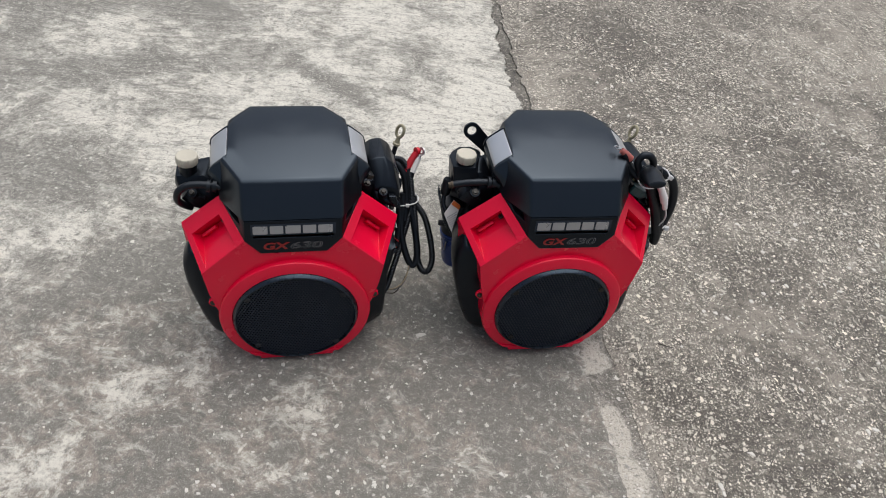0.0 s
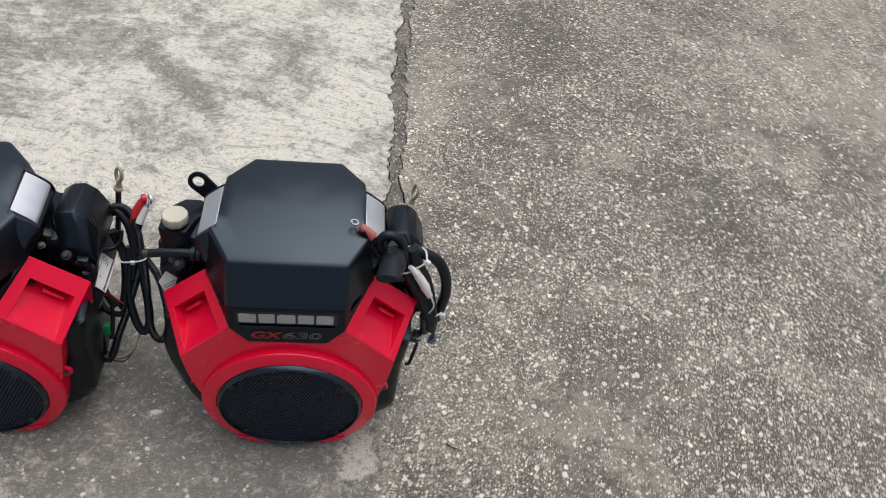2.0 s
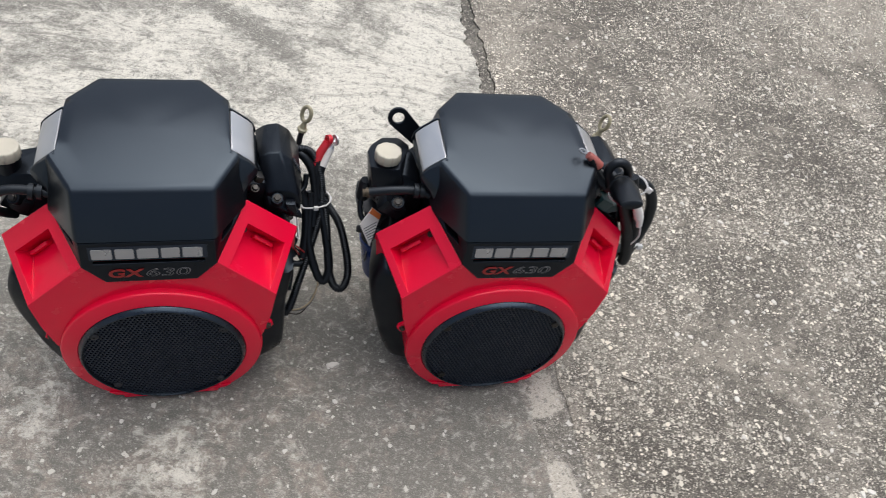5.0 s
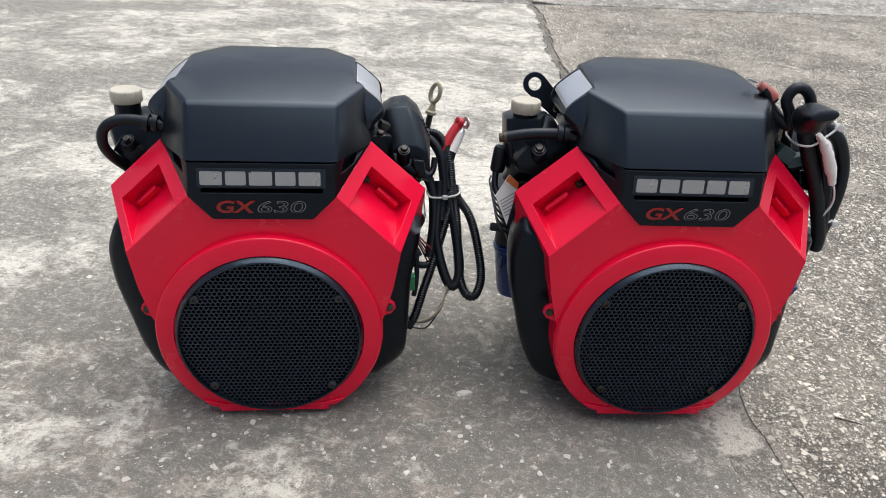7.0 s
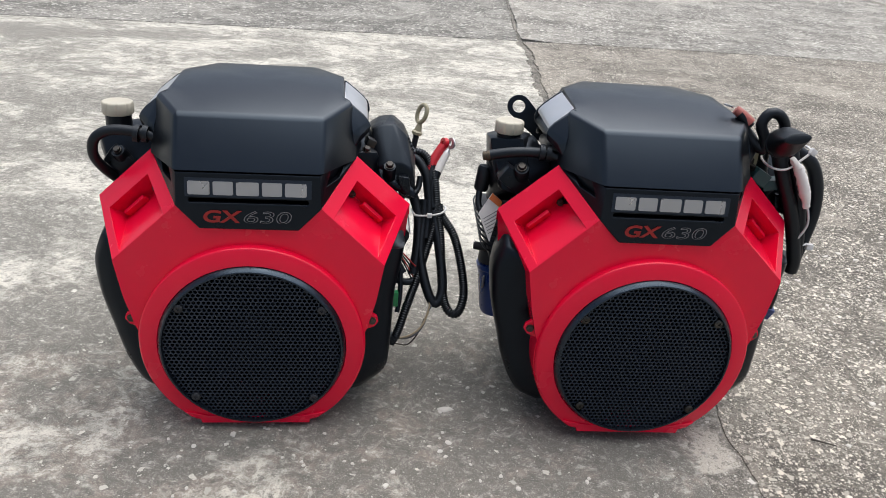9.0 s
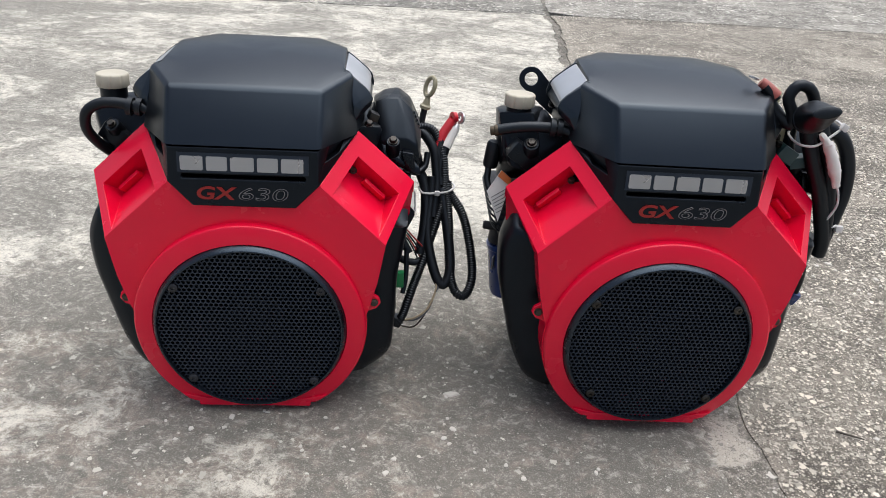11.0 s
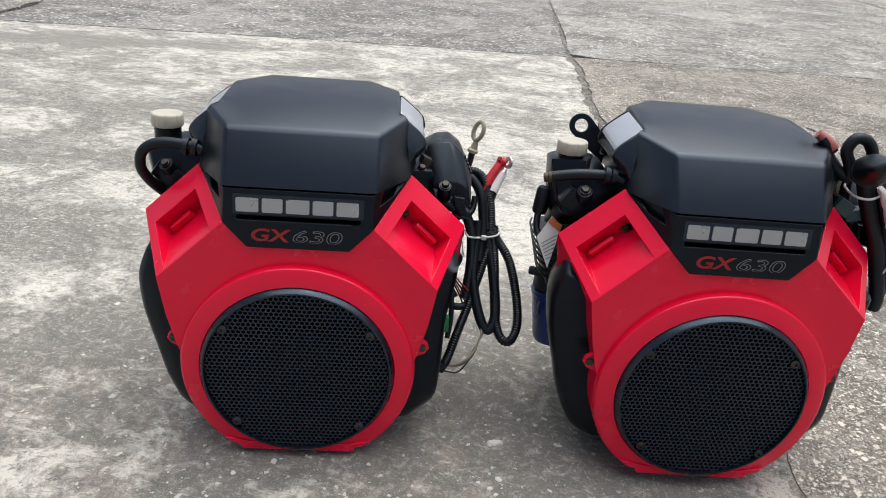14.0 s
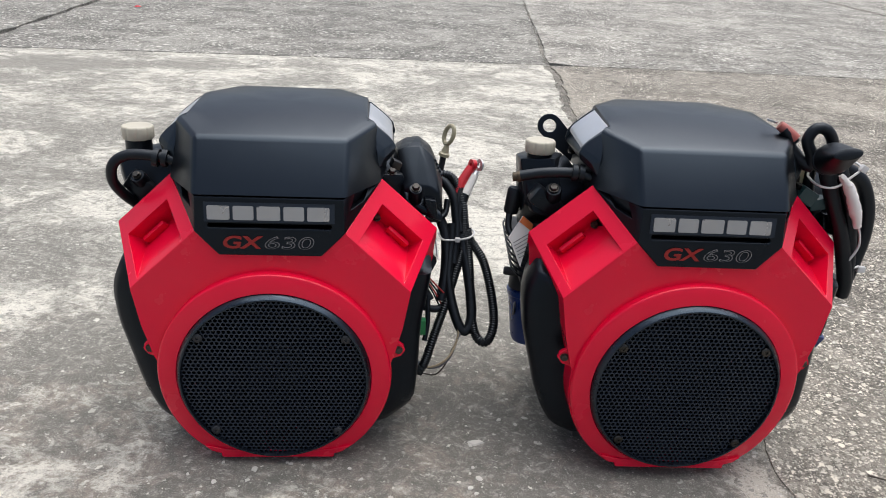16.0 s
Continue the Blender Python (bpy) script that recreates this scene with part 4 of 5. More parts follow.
def side_plate(engine):
    """The maker's data label on the right-hand cylinder shroud, and the bolts round it."""
    P = [Vector(p) for p in ((0.174, 0.118, 0.264), (0.180, 0.182, 0.264), (0.196, 0.184, 0.240), (0.195, 0.117, 0.240))]
    n = (P[1] - P[0]).cross(P[3] - P[0]).normalized()
    n *= 1 if n.x > 0 else -1

    def strip(u0, u1, v0, v1, d):
        def at(u, v):
            return P[0].lerp(P[1], u).lerp(P[3].lerp(P[2], u), v)
        return hull([at(u, v) + n * k for u in (u0, u1) for v in (v0, v1) for k in (d - 0.001, d)], 0.0)

    label = part("data_label", strip(0, 1, 0, 1, 0.0), WHITE, engine, "white printed label on the cylinder shroud")
    part("label_stripe", strip(0.02, 0.98, 0.80, 0.90, 0.0006), INK, label)
    part("label_print", strip(0.30, 0.42, 0.40, 0.58, 0.0006), INK, label)
    for k in range(4):
        part("print_line", strip(0.50, 0.92 - 0.08 * (k % 2), 0.20 + 0.12 * k, 0.24 + 0.12 * k, 0.0006), MARKGREY, label)
    part("cylinder_shroud", hull([(0.150, 0.11, 0.255), (0.172, 0.116, 0.262), (0.150, 0.24, 0.262), (0.178, 0.235, 0.262), (0.193, 0.115, 0.238), (0.193, 0.235, 0.238), (0.170, 0.112, 0.190), (0.170, 0.235, 0.180), (0.14, 0.11, 0.20), (0.14, 0.23, 0.20)], 0.002), BLACK, engine)
    for at, axis, r, m in (((0.179, 0.108, 0.297), (0.3, -0.4, 0.85), 0.0042, BOLT), ((0.132, 0.101, 0.358), (0.2, -0.3, 0.9), 0.0045, BOLT)):
        bm = bmesh.new()
        hexhead(bm, at, axis, r, 0.005)
        part("bolt", bm, m, engine)
    part("bracket", block((0.137, 0.118, 0.364), (0.012, 0.016, 0.010), (0, 25, 10), 0.002), BOLT, engine)


def intake_housing(engine):
    """The black casting between the lid and the side parts."""
    part("intake_housing", hull([(0.112, 0.112, 0.352), (0.146, 0.122, 0.350), (0.172, 0.128, 0.292), (0.130, 0.118, 0.268), (0.112, 0.118, 0.280), (0.112, 0.225, 0.352), (0.146, 0.225, 0.350), (0.172, 0.225, 0.285), (0.130, 0.225, 0.262)], 0.004), BLACK, engine)


def dipstick(engine, top, lean):
    x, y, z = top
    bm = bmesh.new()
    tube(bm, [(x - 0.030, y + 0.004, z - 0.16), (x - 0.014, y + 0.002, z - 0.075), (x - 0.006, y, z - 0.030)], 0.0045, 10)
    stick = part("dipstick_tube", bm, DARK, engine)
    bm = bmesh.new()
    lathe(bm, [(0, 0), (0.0075, 0.0), (0.0078, 0.004), (0.0055, 0.006), (0.0035, 0.016), (0, 0.018)], (x - 0.006, y, z - 0.030), (0.25, 0, 1), 16)
    c = Vector((x, y, z))
    side, up = Vector((0.72, lean, 0.0)).normalized(), Vector((0.25, 0, 1)).normalized()
    pts = [c + 0.0085 * math.cos(a) * side + 0.0130 * math.sin(a) * up for a in (2 * math.pi * k / 20 for k in range(20))]
    tube(bm, pts + pts[:2], 0.0031, 8, step=0.002)
    part("dipstick_handle", bm, KHAKI, stick, "khaki plastic ring handle of the dipstick")


def build_engine():
    engine = new("petrol_engine")
    fan_cover(engine)
    fan_grille(engine)
    badge_panel(engine)
    air_cleaner(engine)
    side_shroud(engine, -1)
    side_shroud(engine, 1)
    block_parts(engine)
    cover_box(engine)
    side_plate(engine)
    intake_housing(engine)
    return engine


def cable(name, points, radius, material, engine, label="", pitch=0.0, sides=12):
    bm = bmesh.new()
    tube(bm, points, radius, sides, pitch=pitch)
    return part(name, bm, material, engine, label, sharp=50 if not pitch else 75)


first = build_engine()
tagged(first, "red and black two-cylinder petrol engine with a loose coiled wiring loom", "engine", "engines on the ground")
second = copy_thing(first, pose(0.2487, 0.9135, -0.0003, -1.89, 0.08, 13.72))
tagged(second, "red and black petrol engine with taped cables tied at its side", "engine", "engines on the ground")
first.matrix_basis = pose(-0.2242, 0.8159, -0.0083, -1.33, -0.04, 15.47)

# ---- what sets the first engine apart ----
filler(first, 0.003, -0.012, -0.001)
filler(second, 0.002, 0.001, -0.007)
mounting_feet(first, 0.0127, 1.33)
mounting_feet(second, 0.0066, 1.89)
grille_screws(first, DARK, "blackened grille screw")
grille_screws(second, BOLT, "dull steel grille screw")
dipstick(first, (0.211, 0.247, 0.371), -0.9)
cable("breather_hose", [(-0.107, 0.084, 0.368), (-0.136, 0.087, 0.374), (-0.166, 0.087, 0.375), (-0.184, 0.085, 0.365), (-0.189, 0.090, 0.344), (-0.183, 0.102, 0.324), (-0.172, 0.116, 0.306)], 0.0062, RUBBER, first, "black rubber breather hose bent downwards")
for x in (-0.126, -0.136):
    bm = bmesh.new()
    lathe(bm, [(0.0058, -0.003), (0.0104, -0.003), (0.0104, 0.003), (0.0058, 0.003)], (x, 0.0865, 0.3725), (1, -0.05, -0.15), 18)
    part("hose_clamp", bm, RUBBER, first)
part("connector_body", block((-0.165, 0.118, 0.330), (0.034, 0.022, 0.022), (0, 35, 0), 0.003), BLACK, first)
bm = bmesh.new()
hexhead(bm, (-0.166, 0.106, 0.345), (-0.2, -0.6, 0.7), 0.0042, 0.004)
part("bolt", bm, BOLT, first)
bm = bmesh.new()
lathe(bm, [(0, -0.026), (0.0092, -0.026), (0.0092, -0.003), (0.0080, -0.001), (0, -0.001)], (-0.166, 0.106, 0.345), (-0.2, -0.6, 0.7), 20)
part("bolt_boss", bm, BLACK, first)
# coiled loom at its side
cable("loom", [(0.1889, 0.2313, 0.3111), (0.2020, 0.2301, 0.3193), (0.2159, 0.2281, 0.3165), (0.2248, 0.2224, 0.3038), (0.2325, 0.2100, 0.2801), (0.2341, 0.1958, 0.2482), (0.2309, 0.1821, 0.2254), (0.2104, 0.1486, 0.1669), (0.1941, 0.1227, 0.1288), (0.1811, 0.1081, 0.0929), (0.1718, 0.1078, 0.0822)], 0.0065, LOOM, first, "corrugated black loom drooping to the ground side", 0.0030)
cable("loom", [(0.2382, 0.1977, 0.2537), (0.2420, 0.1920, 0.2400), (0.2598, 0.1759, 0.2156), (0.2705, 0.1542, 0.1795), (0.2742, 0.1316, 0.1435), (0.2651, 0.1191, 0.1219), (0.2510, 0.1225, 0.1269), (0.2433, 0.1391, 0.1552), (0.2417, 0.1683, 0.2030), (0.2380, 0.1909, 0.2390), (0.2342, 0.2025, 0.2600)], 0.0066, LOOM, first, "looped corrugated black loom", 0.0030)
cable("battery_cable", [(0.2172, 0.1995, 0.2600), (0.2170, 0.1899, 0.2390), (0.2126, 0.1608, 0.1913), (0.2232, 0.1343, 0.1483), (0.2351, 0.1263, 0.1328), (0.2443, 0.1379, 0.1532), (0.2387, 0.1683, 0.2030), (0.2301, 0.1939, 0.2446)], 0.0068, RUBBER, first)
cable("battery_cable", [(0.1948, 0.2284, 0.3074), (0.2029, 0.2262, 0.3129), (0.2177, 0.2157, 0.2947), (0.2233, 0.2034, 0.2664), (0.2241, 0.1938, 0.2464), (0.2198, 0.1743, 0.2107)], 0.0068, RUBBER, first)
cable("battery_cable", [(0.1946, 0.2068, 0.2874), (0.2003, 0.2034, 0.2664), (0.2090, 0.1920, 0.2418), (0.2087, 0.1680, 0.2010), (0.2024, 0.1486, 0.1669)], 0.0072, RUBBER, first)
c = cable("lug_cable", [(0.2251, 0.1978, 0.2491), (0.2245, 0.2110, 0.2810), (0.2278, 0.2224, 0.3047)], 0.0062, RUBBER, first)
bm = bmesh.new()
tube(bm, [(0.2247, 0.2197, 0.2947), (0.2278, 0.2234, 0.3056), (0.2319, 0.2272, 0.3138), (0.2380, 0.2310, 0.3230), (0.2425, 0.2340, 0.3295)], (0.0072, 0.0062), 14)
part("sleeve", bm, REDSLEEVE, c, "red rubber terminal sleeve")
bm = bmesh.new()
lathe(bm, [(0.0030, -0.003), (0.0075, -0.003), (0.0075, 0.003), (0.0030, 0.003), (0.0030, -0.003)], (0.2445, 0.2350, 0.3330), (1, 0.45, -0.2), 18)
part("ring_terminal", bm, REDSLEEVE, c)
c = cable("lug_cable", [(0.2301, 0.1958, 0.2491), (0.2263, 0.2053, 0.2682), (0.2347, 0.2186, 0.2956)], 0.0066, RUBBER, first)
bm = bmesh.new()
tube(bm, [(0.2347, 0.2186, 0.2956), (0.2418, 0.2253, 0.3092), (0.2480, 0.2300, 0.3202)], (0.0072, 0.0058), 14)
part("sleeve", bm, WHITE, c, "white tape on the cable end")
bm = bmesh.new()
lathe(bm, [(0.0036, -0.0012), (0.0085, -0.0012), (0.0085, 0.0012), (0.0036, 0.0012), (0.0036, -0.0012)], (0.2540, 0.2340, 0.3330), (1, 0.5, -0.2), 18)
tube(bm, [(0.2480, 0.2300, 0.3202), (0.2505, 0.2315, 0.3255)], (0.0050, 0.0030), 10)
part("ring_terminal", bm, STEEL, c)
cable("zip_tie", [(0.2001, 0.1959, 0.2455), (0.2040, 0.1819, 0.2427), (0.2220, 0.1809, 0.2427), (0.2411, 0.1839, 0.2455), (0.2481, 0.1958, 0.2491), (0.2381, 0.2138, 0.2491), (0.2131, 0.2138, 0.2473), (0.2001, 0.1959, 0.2455)], 0.0014, TIE, first, "white nylon zip tie")
part("tie_head", block((0.2240, 0.1789, 0.2436), (0.007, 0.005, 0.006), (0, 0, 0), 0.001), TIE, first)
cable("clip_wire", [(0.1815, 0.1670, 0.2810), (0.1944, 0.1822, 0.2710), (0.2064, 0.1931, 0.2764), (0.2096, 0.2027, 0.2928)], 0.0042, RUBBER, first)
for d in (0.0, 0.003):
    cable("wire", [(0.1854, 0.1054, 0.0886), (0.200, 0.103, 0.092 + d), (0.215, 0.108, 0.103 + d), (0.2250, 0.1203, 0.1249), (0.229 - d, 0.124, 0.137), (0.2194, 0.1436, 0.1669)], 0.0016, BEIGEWIRE if d else INK, first, sides=8)
cable("wire", [(0.1800, 0.1060, 0.0800), (0.1970, 0.1050, 0.0790), (0.2101, 0.1091, 0.0929), (0.2196, 0.1156, 0.1144)], 0.0011, RUST, first, sides=8)
for k in range(4):
    cable("wire", [(0.166, 0.150, 0.225 - 0.008 * k), (0.186, 0.150, 0.200 - 0.004 * k), (0.206, 0.146, 0.180 - 0.01 * k)], 0.0012, RUBBER if k % 2 else MARKRED, first, sides=6)
part("connector", block((0.1772, 0.1253, 0.1406), (0.010, 0.010, 0.022), (0, 0, 0), 0.0015), GREEN, first, "green plastic connector")
cable("wire", [(0.1691, 0.1240, 0.1308), (0.1709, 0.1159, 0.1101), (0.1701, 0.1091, 0.0929)], 0.0018, RUBBER, first, sides=8)
cable("wire", [(0.1634, 0.1593, 0.1718), (0.1773, 0.1478, 0.1600), (0.1973, 0.1434, 0.1571), (0.2093, 0.1480, 0.1620)], 0.0050, RUBBER, first)
cable("wire", [(0.1678, 0.1749, 0.2156), (0.1775, 0.1611, 0.1864), (0.1894, 0.1506, 0.1669)], 0.0055, RUBBER, first)
cable("wire", [(0.1854, 0.1493, 0.1718), (0.1852, 0.1335, 0.1425), (0.1812, 0.1211, 0.1208)], 0.0035, RUBBER, first, sides=8)
part("plug_end", block((0.1735, 0.1095, 0.0864), (0.016, 0.016, 0.014), (0, 20, 0), 0.003), RUBBER, first)
# ---- what sets the second engine apart ----
dipstick(second, (0.183, 0.246, 0.381), -2.4)
h = cable("fuel_hose", [(-0.1100, 0.0950, 0.3585), (-0.1360, 0.1030, 0.3635), (-0.1730, 0.1050, 0.3625), (-0.2040, 0.1070, 0.3565)], 0.0064, RUBBER, second, "black rubber fuel hose ending in a brass fitting")
bm = bmesh.new()
lathe(bm, [(0, -0.004), (0.0058, -0.004), (0.0062, 0.000), (0.0070, 0.001), (0.0070, 0.004), (0.0056, 0.0045), (0.0056, 0.009), (0.0040, 0.0095), (0, 0.007)], (-0.2020, 0.1070, 0.3565), (-1, 0.05, -0.15), 18)
part("hose_fitting", bm, BRASS, h)
for x in (-0.131, -0.139):
    bm = bmesh.new()
    lathe(bm, [(0.0060, -0.003), (0.0106, -0.003), (0.0106, 0.003), (0.0060, 0.003)], (x, 0.1020, 0.3645), (1, -0.1, -0.05), 18)
    part("hose_clamp", bm, RUBBER, h)
part("connector_body", block((-0.1680, 0.1170, 0.3245), (0.038, 0.026, 0.022), (0, 35, 0), 0.003), BLACK, second)
bm = bmesh.new()
hexhead(bm, (-0.1620, 0.1010, 0.3445), (-0.1, -0.6, 0.8), 0.0050, 0.005)
part("bolt", bm, BOLT, second)
bm = bmesh.new()
lathe(bm, [(0, -0.026), (0.0100, -0.026), (0.0100, -0.003), (0.0088, -0.001), (0, -0.001)], (-0.1620, 0.1010, 0.3445), (-0.1, -0.6, 0.8), 20)
part("bolt_boss", bm, BLACK, second)
bm = bmesh.new()
hexhead(bm, (-0.1260, 0.1850, 0.3705), (-0.3, -0.5, 0.8), 0.0048, 0.008)
part("bolt", bm, BOLT, second)
# lifting eye
eye = [(-0.1505 + 0.0160 * math.cos(a), 0.394 + 0.0160 * math.sin(a)) for a in (radians(40 + 20 * k) for k in range(0, 11))]
eye += [(-0.118, 0.345), (-0.098, 0.352), (-0.112, 0.374)]
part("lifting_eye", plate(eye, [circle(-0.1505, 0.394, 0.0088, 20)], lambda a, b, d: (a, 0.219 + (b - 0.36) * 0.25 + d, 0.361 + (b - 0.36) * 0.94 - d * 0.2), 0.005), BLACK, second, "black steel lifting eye", bevel=0.0008)
# ignition lead and cap beside the filler
bm = bmesh.new()
lathe(bm, [(0, 0.0), (0.0085, 0.0), (0.0098, 0.004), (0.0098, 0.030), (0.0080, 0.034), (0, 0.034)], (-0.201, 0.170, 0.290), (0.12, 0, 1), 18)
cap = part("ignition_cap", bm, RUBBER, second, "black rubber ignition cap")
part("rocker_body", hull([(-0.1980, 0.1480, 0.3680), (-0.1580, 0.1360, 0.3720), (-0.1980, 0.1880, 0.3640), (-0.1900, 0.1380, 0.3180), (-0.1740, 0.1300, 0.3020), (-0.1380, 0.1260, 0.3060), (-0.1880, 0.1980, 0.2660), (-0.1480, 0.1980, 0.2660), (-0.1480, 0.1880, 0.3660), (-0.1900, 0.2060, 0.3620), (-0.1720, 0.2250, 0.3600), (-0.1460, 0.2250, 0.3600), (-0.1340, 0.2050, 0.3620), (-0.1720, 0.2250, 0.2660)], 0.003), BLACK, second)
cable("ignition_lead", [(-0.203, 0.166, 0.290), (-0.204, 0.156, 0.274), (-0.197, 0.144, 0.263), (-0.184, 0.134, 0.258), (-0.164, 0.128, 0.257)], 0.0042, RUBBER, cap)
# warning label on the shroud
lab = [(-0.206, 0.270), (-0.189, 0.296), (-0.176, 0.286), (-0.190, 0.234)]


def on_label(a, b, d):
    return (a, 0.140 - (0.296 - b) * 0.30 + d, b)


label = part("warning_label", plate(lab, [], on_label, 0.0015), WHITE, second, "white warning label with an orange corner")
part("label_head", plate([(-0.1935, 0.289), (-0.189, 0.296), (-0.176, 0.286), (-0.178, 0.278)], [], lambda a, b, d: (a, on_label(a, b, 0)[1] - 0.0008 + d, b), 0.001), ORANGE, label)
for k in range(6):
    t = 0.22 + 0.12 * k
    p0, p1 = (-0.203 + 0.013 * t, 0.270 - 0.030 * t), (-0.180 - 0.006 * t, 0.284 - 0.042 * t)
    part("print_line", plate([p0, (p0[0], p0[1] - 0.0007), (p1[0], p1[1] - 0.0007), p1], [], lambda a, b, d: (a, on_label(a, b, 0)[1] - 0.0007 + d, b), 0.0009), INK, label)
# oil filter under the cylinder
bm = bmesh.new()
lathe(bm, [(0, 0.0), (0.026, 0.0), (0.033, 0.004), (0.0345, 0.010), (0.0345, 0.072), (0.0360, 0.074), (0.0360, 0.080), (0.030, 0.082)], (-0.146, 0.205, 0.091), (-0.12, 0.05, 1), 36)
of = part("oil_filter", bm, BLUE, second, "dark blue spin-on oil filter")
part("filter_mark", block((-0.180, 0.190, 0.147), (0.002, 0.022, 0.018), (0, 0, -22), 0.0004), MARKGREY, of)
bm = bmesh.new()
lathe(bm, [(0.028, 0.0), (0.034, 0.002), (0.030, 0.022), (0, 0.022)], (-0.156, 0.207, 0.173), (-0.12, 0.05, 1), 24)
part("filter_boss", bm, DARK, second)
for k in range(7):
    bm = bmesh.new()
    z, x = 0.258 - 0.0088 * k, -0.203 + 0.0022 * k
    tube(bm, [(x + 0.030, 0.150, z - 0.004), (x + 0.008, 0.160, z), (x, 0.180, z + 0.001), (x, 0.215, z), (x + 0.006, 0.245, z - 0.003)], 0.0014, 8)
    part("cooling_fin", bm, BLACK, second)
part("cylinder_side", hull([(-0.196, 0.165, 0.262), (-0.196, 0.240, 0.262), (-0.180, 0.160, 0.190), (-0.180, 0.240, 0.190), (-0.150, 0.160, 0.262), (-0.140, 0.240, 0.190), (-0.140, 0.160, 0.190), (-0.150, 0.24, 0.262)], 0.003), DARK, second)
for z, l in ((0.196, 0.016),):
    bm = bmesh.new()
    lathe(bm, [(0, 0), (0.006, 0), (0.006, l), (0.0045, l + 0.002), (0, l + 0.002)], (-0.182, 0.195, z), (-1, 0.1, 0.1), 12)
    part("plug", bm, DARK, second)
# taped and tied cables
cable("battery_cable", [(0.1050, 0.1030, 0.4170), (0.1190, 0.0950, 0.3970), (0.1330, 0.0850, 0.3870), (0.1310, 0.0850, 0.4020), (0.1240, 0.0870, 0.4180), (0.1310, 0.0870, 0.4320), (0.1440, 0.0870, 0.4310), (0.1550, 0.0890, 0.4180), (0.1600, 0.0910, 0.4000), (0.1650, 0.0910, 0.3720)], 0.0068, RUBBER, second, "thick black cable curled into a loop")
cable("battery_cable", [(0.1550, 0.0950, 0.4020), (0.1590, 0.0930, 0.3800), (0.1730, 0.0910, 0.3460), (0.1930, 0.0910, 0.3040), (0.2070, 0.0930, 0.2660), (0.2160, 0.0950, 0.2370), (0.2180, 0.0990, 0.2200)], 0.0092, RUBBER, second)
cable("battery_cable", [(0.1730, 0.0990, 0.3970), (0.1800, 0.0950, 0.3730), (0.1970, 0.0950, 0.3380), (0.2090, 0.0950, 0.2920), (0.2170, 0.0970, 0.2470), (0.2190, 0.1010, 0.2220)], 0.0090, RUBBER, second)
cable("battery_cable", [(0.1730, 0.1110, 0.3870), (0.1930, 0.1070, 0.3800), (0.2140, 0.1070, 0.3650), (0.2280, 0.1070, 0.3360), (0.2330, 0.1070, 0.3010), (0.2300, 0.1070, 0.2690), (0.2230, 0.1050, 0.2360)], 0.0086, RUBBER, second, "thick black cable bowed outwards")
cable("battery_cable", [(0.1470, 0.1150, 0.3870), (0.1570, 0.1210, 0.3420), (0.1820, 0.1170, 0.2920), (0.1970, 0.1130, 0.2520)], 0.0090, RUBBER, second)
c = cable("lug_cable", [(0.1150, 0.0990, 0.4120), (0.1070, 0.1010, 0.4210), (0.1010, 0.1030, 0.4260)], 0.0070, RUBBER, second)
bm = bmesh.new()
tube(bm, [(0.1150, 0.0990, 0.4160), (0.1050, 0.1020, 0.4250), (0.0960, 0.1050, 0.4310)], (0.0074, 0.0056), 14)
part("sleeve", bm, PINKSLEEVE, c, "faded red terminal sleeve")
bm = bmesh.new()
lathe(bm, [(0.0036, -0.0010), (0.0062, -0.0010), (0.0062, 0.0010), (0.0036, 0.0010), (0.0036, -0.0010)], (0.0880, 0.1085, 0.4345), (0.25, 0, 1), 18)
part("ring_terminal", bm, SILVER, c)
# rubber boot over the cable end
bm = bmesh.new()
turn = Vector((0, 0, 1)).rotation_difference(Vector((-0.20, -0.92, 0.33)).normalized())
rings = []
for h, rx, rz in ((-0.024, 0.0100, 0.0100), (-0.017, 0.0140, 0.0140), (-0.012, 0.0155, 0.0155), (-0.010, 0.0120, 0.0120), (-0.007, 0.0120, 0.0120), (-0.005, 0.0172, 0.0172), (0.001, 0.0176, 0.0176), (0.003, 0.0136, 0.0136), (0.006, 0.0136, 0.0136), (0.008, 0.0184, 0.0182),
                  (0.021, 0.0190, 0.0180), (0.031, 0.0182, 0.0160), (0.045, 0.0176, 0.0115), (0.058, 0.0165, 0.0078), (0.064, 0.0150, 0.0062), (0.065, 0.0130, 0.0046)):
    rings.append([bm.verts.new(Vector((0.1465, 0.074, 0.399)) + turn @ Vector((rx * math.cos(a), rz * math.sin(a), h))) for a in (2 * math.pi * k / 24 for k in range(24))])
for p, q in zip(rings, rings[1:]):
    for k in range(24):
        bm.faces.new((p[k], p[(k + 1) % 24], q[(k + 1) % 24], q[k]))
bm.faces.new(rings[0][::-1])
bm.faces.new(rings[-1])
part("cable_boot", bm, RUBBER, second, "pointed black rubber boot", sharp=40)
def crumple(bm, amount, seed):
    """Uneven folds of hand-wound tape."""
    rng = random.Random(seed)
    for v in bm.verts:
        v.co += Vector((rng.uniform(-1, 1), rng.uniform(-1, 1), rng.uniform(-1, 1))) * amount
    return bm


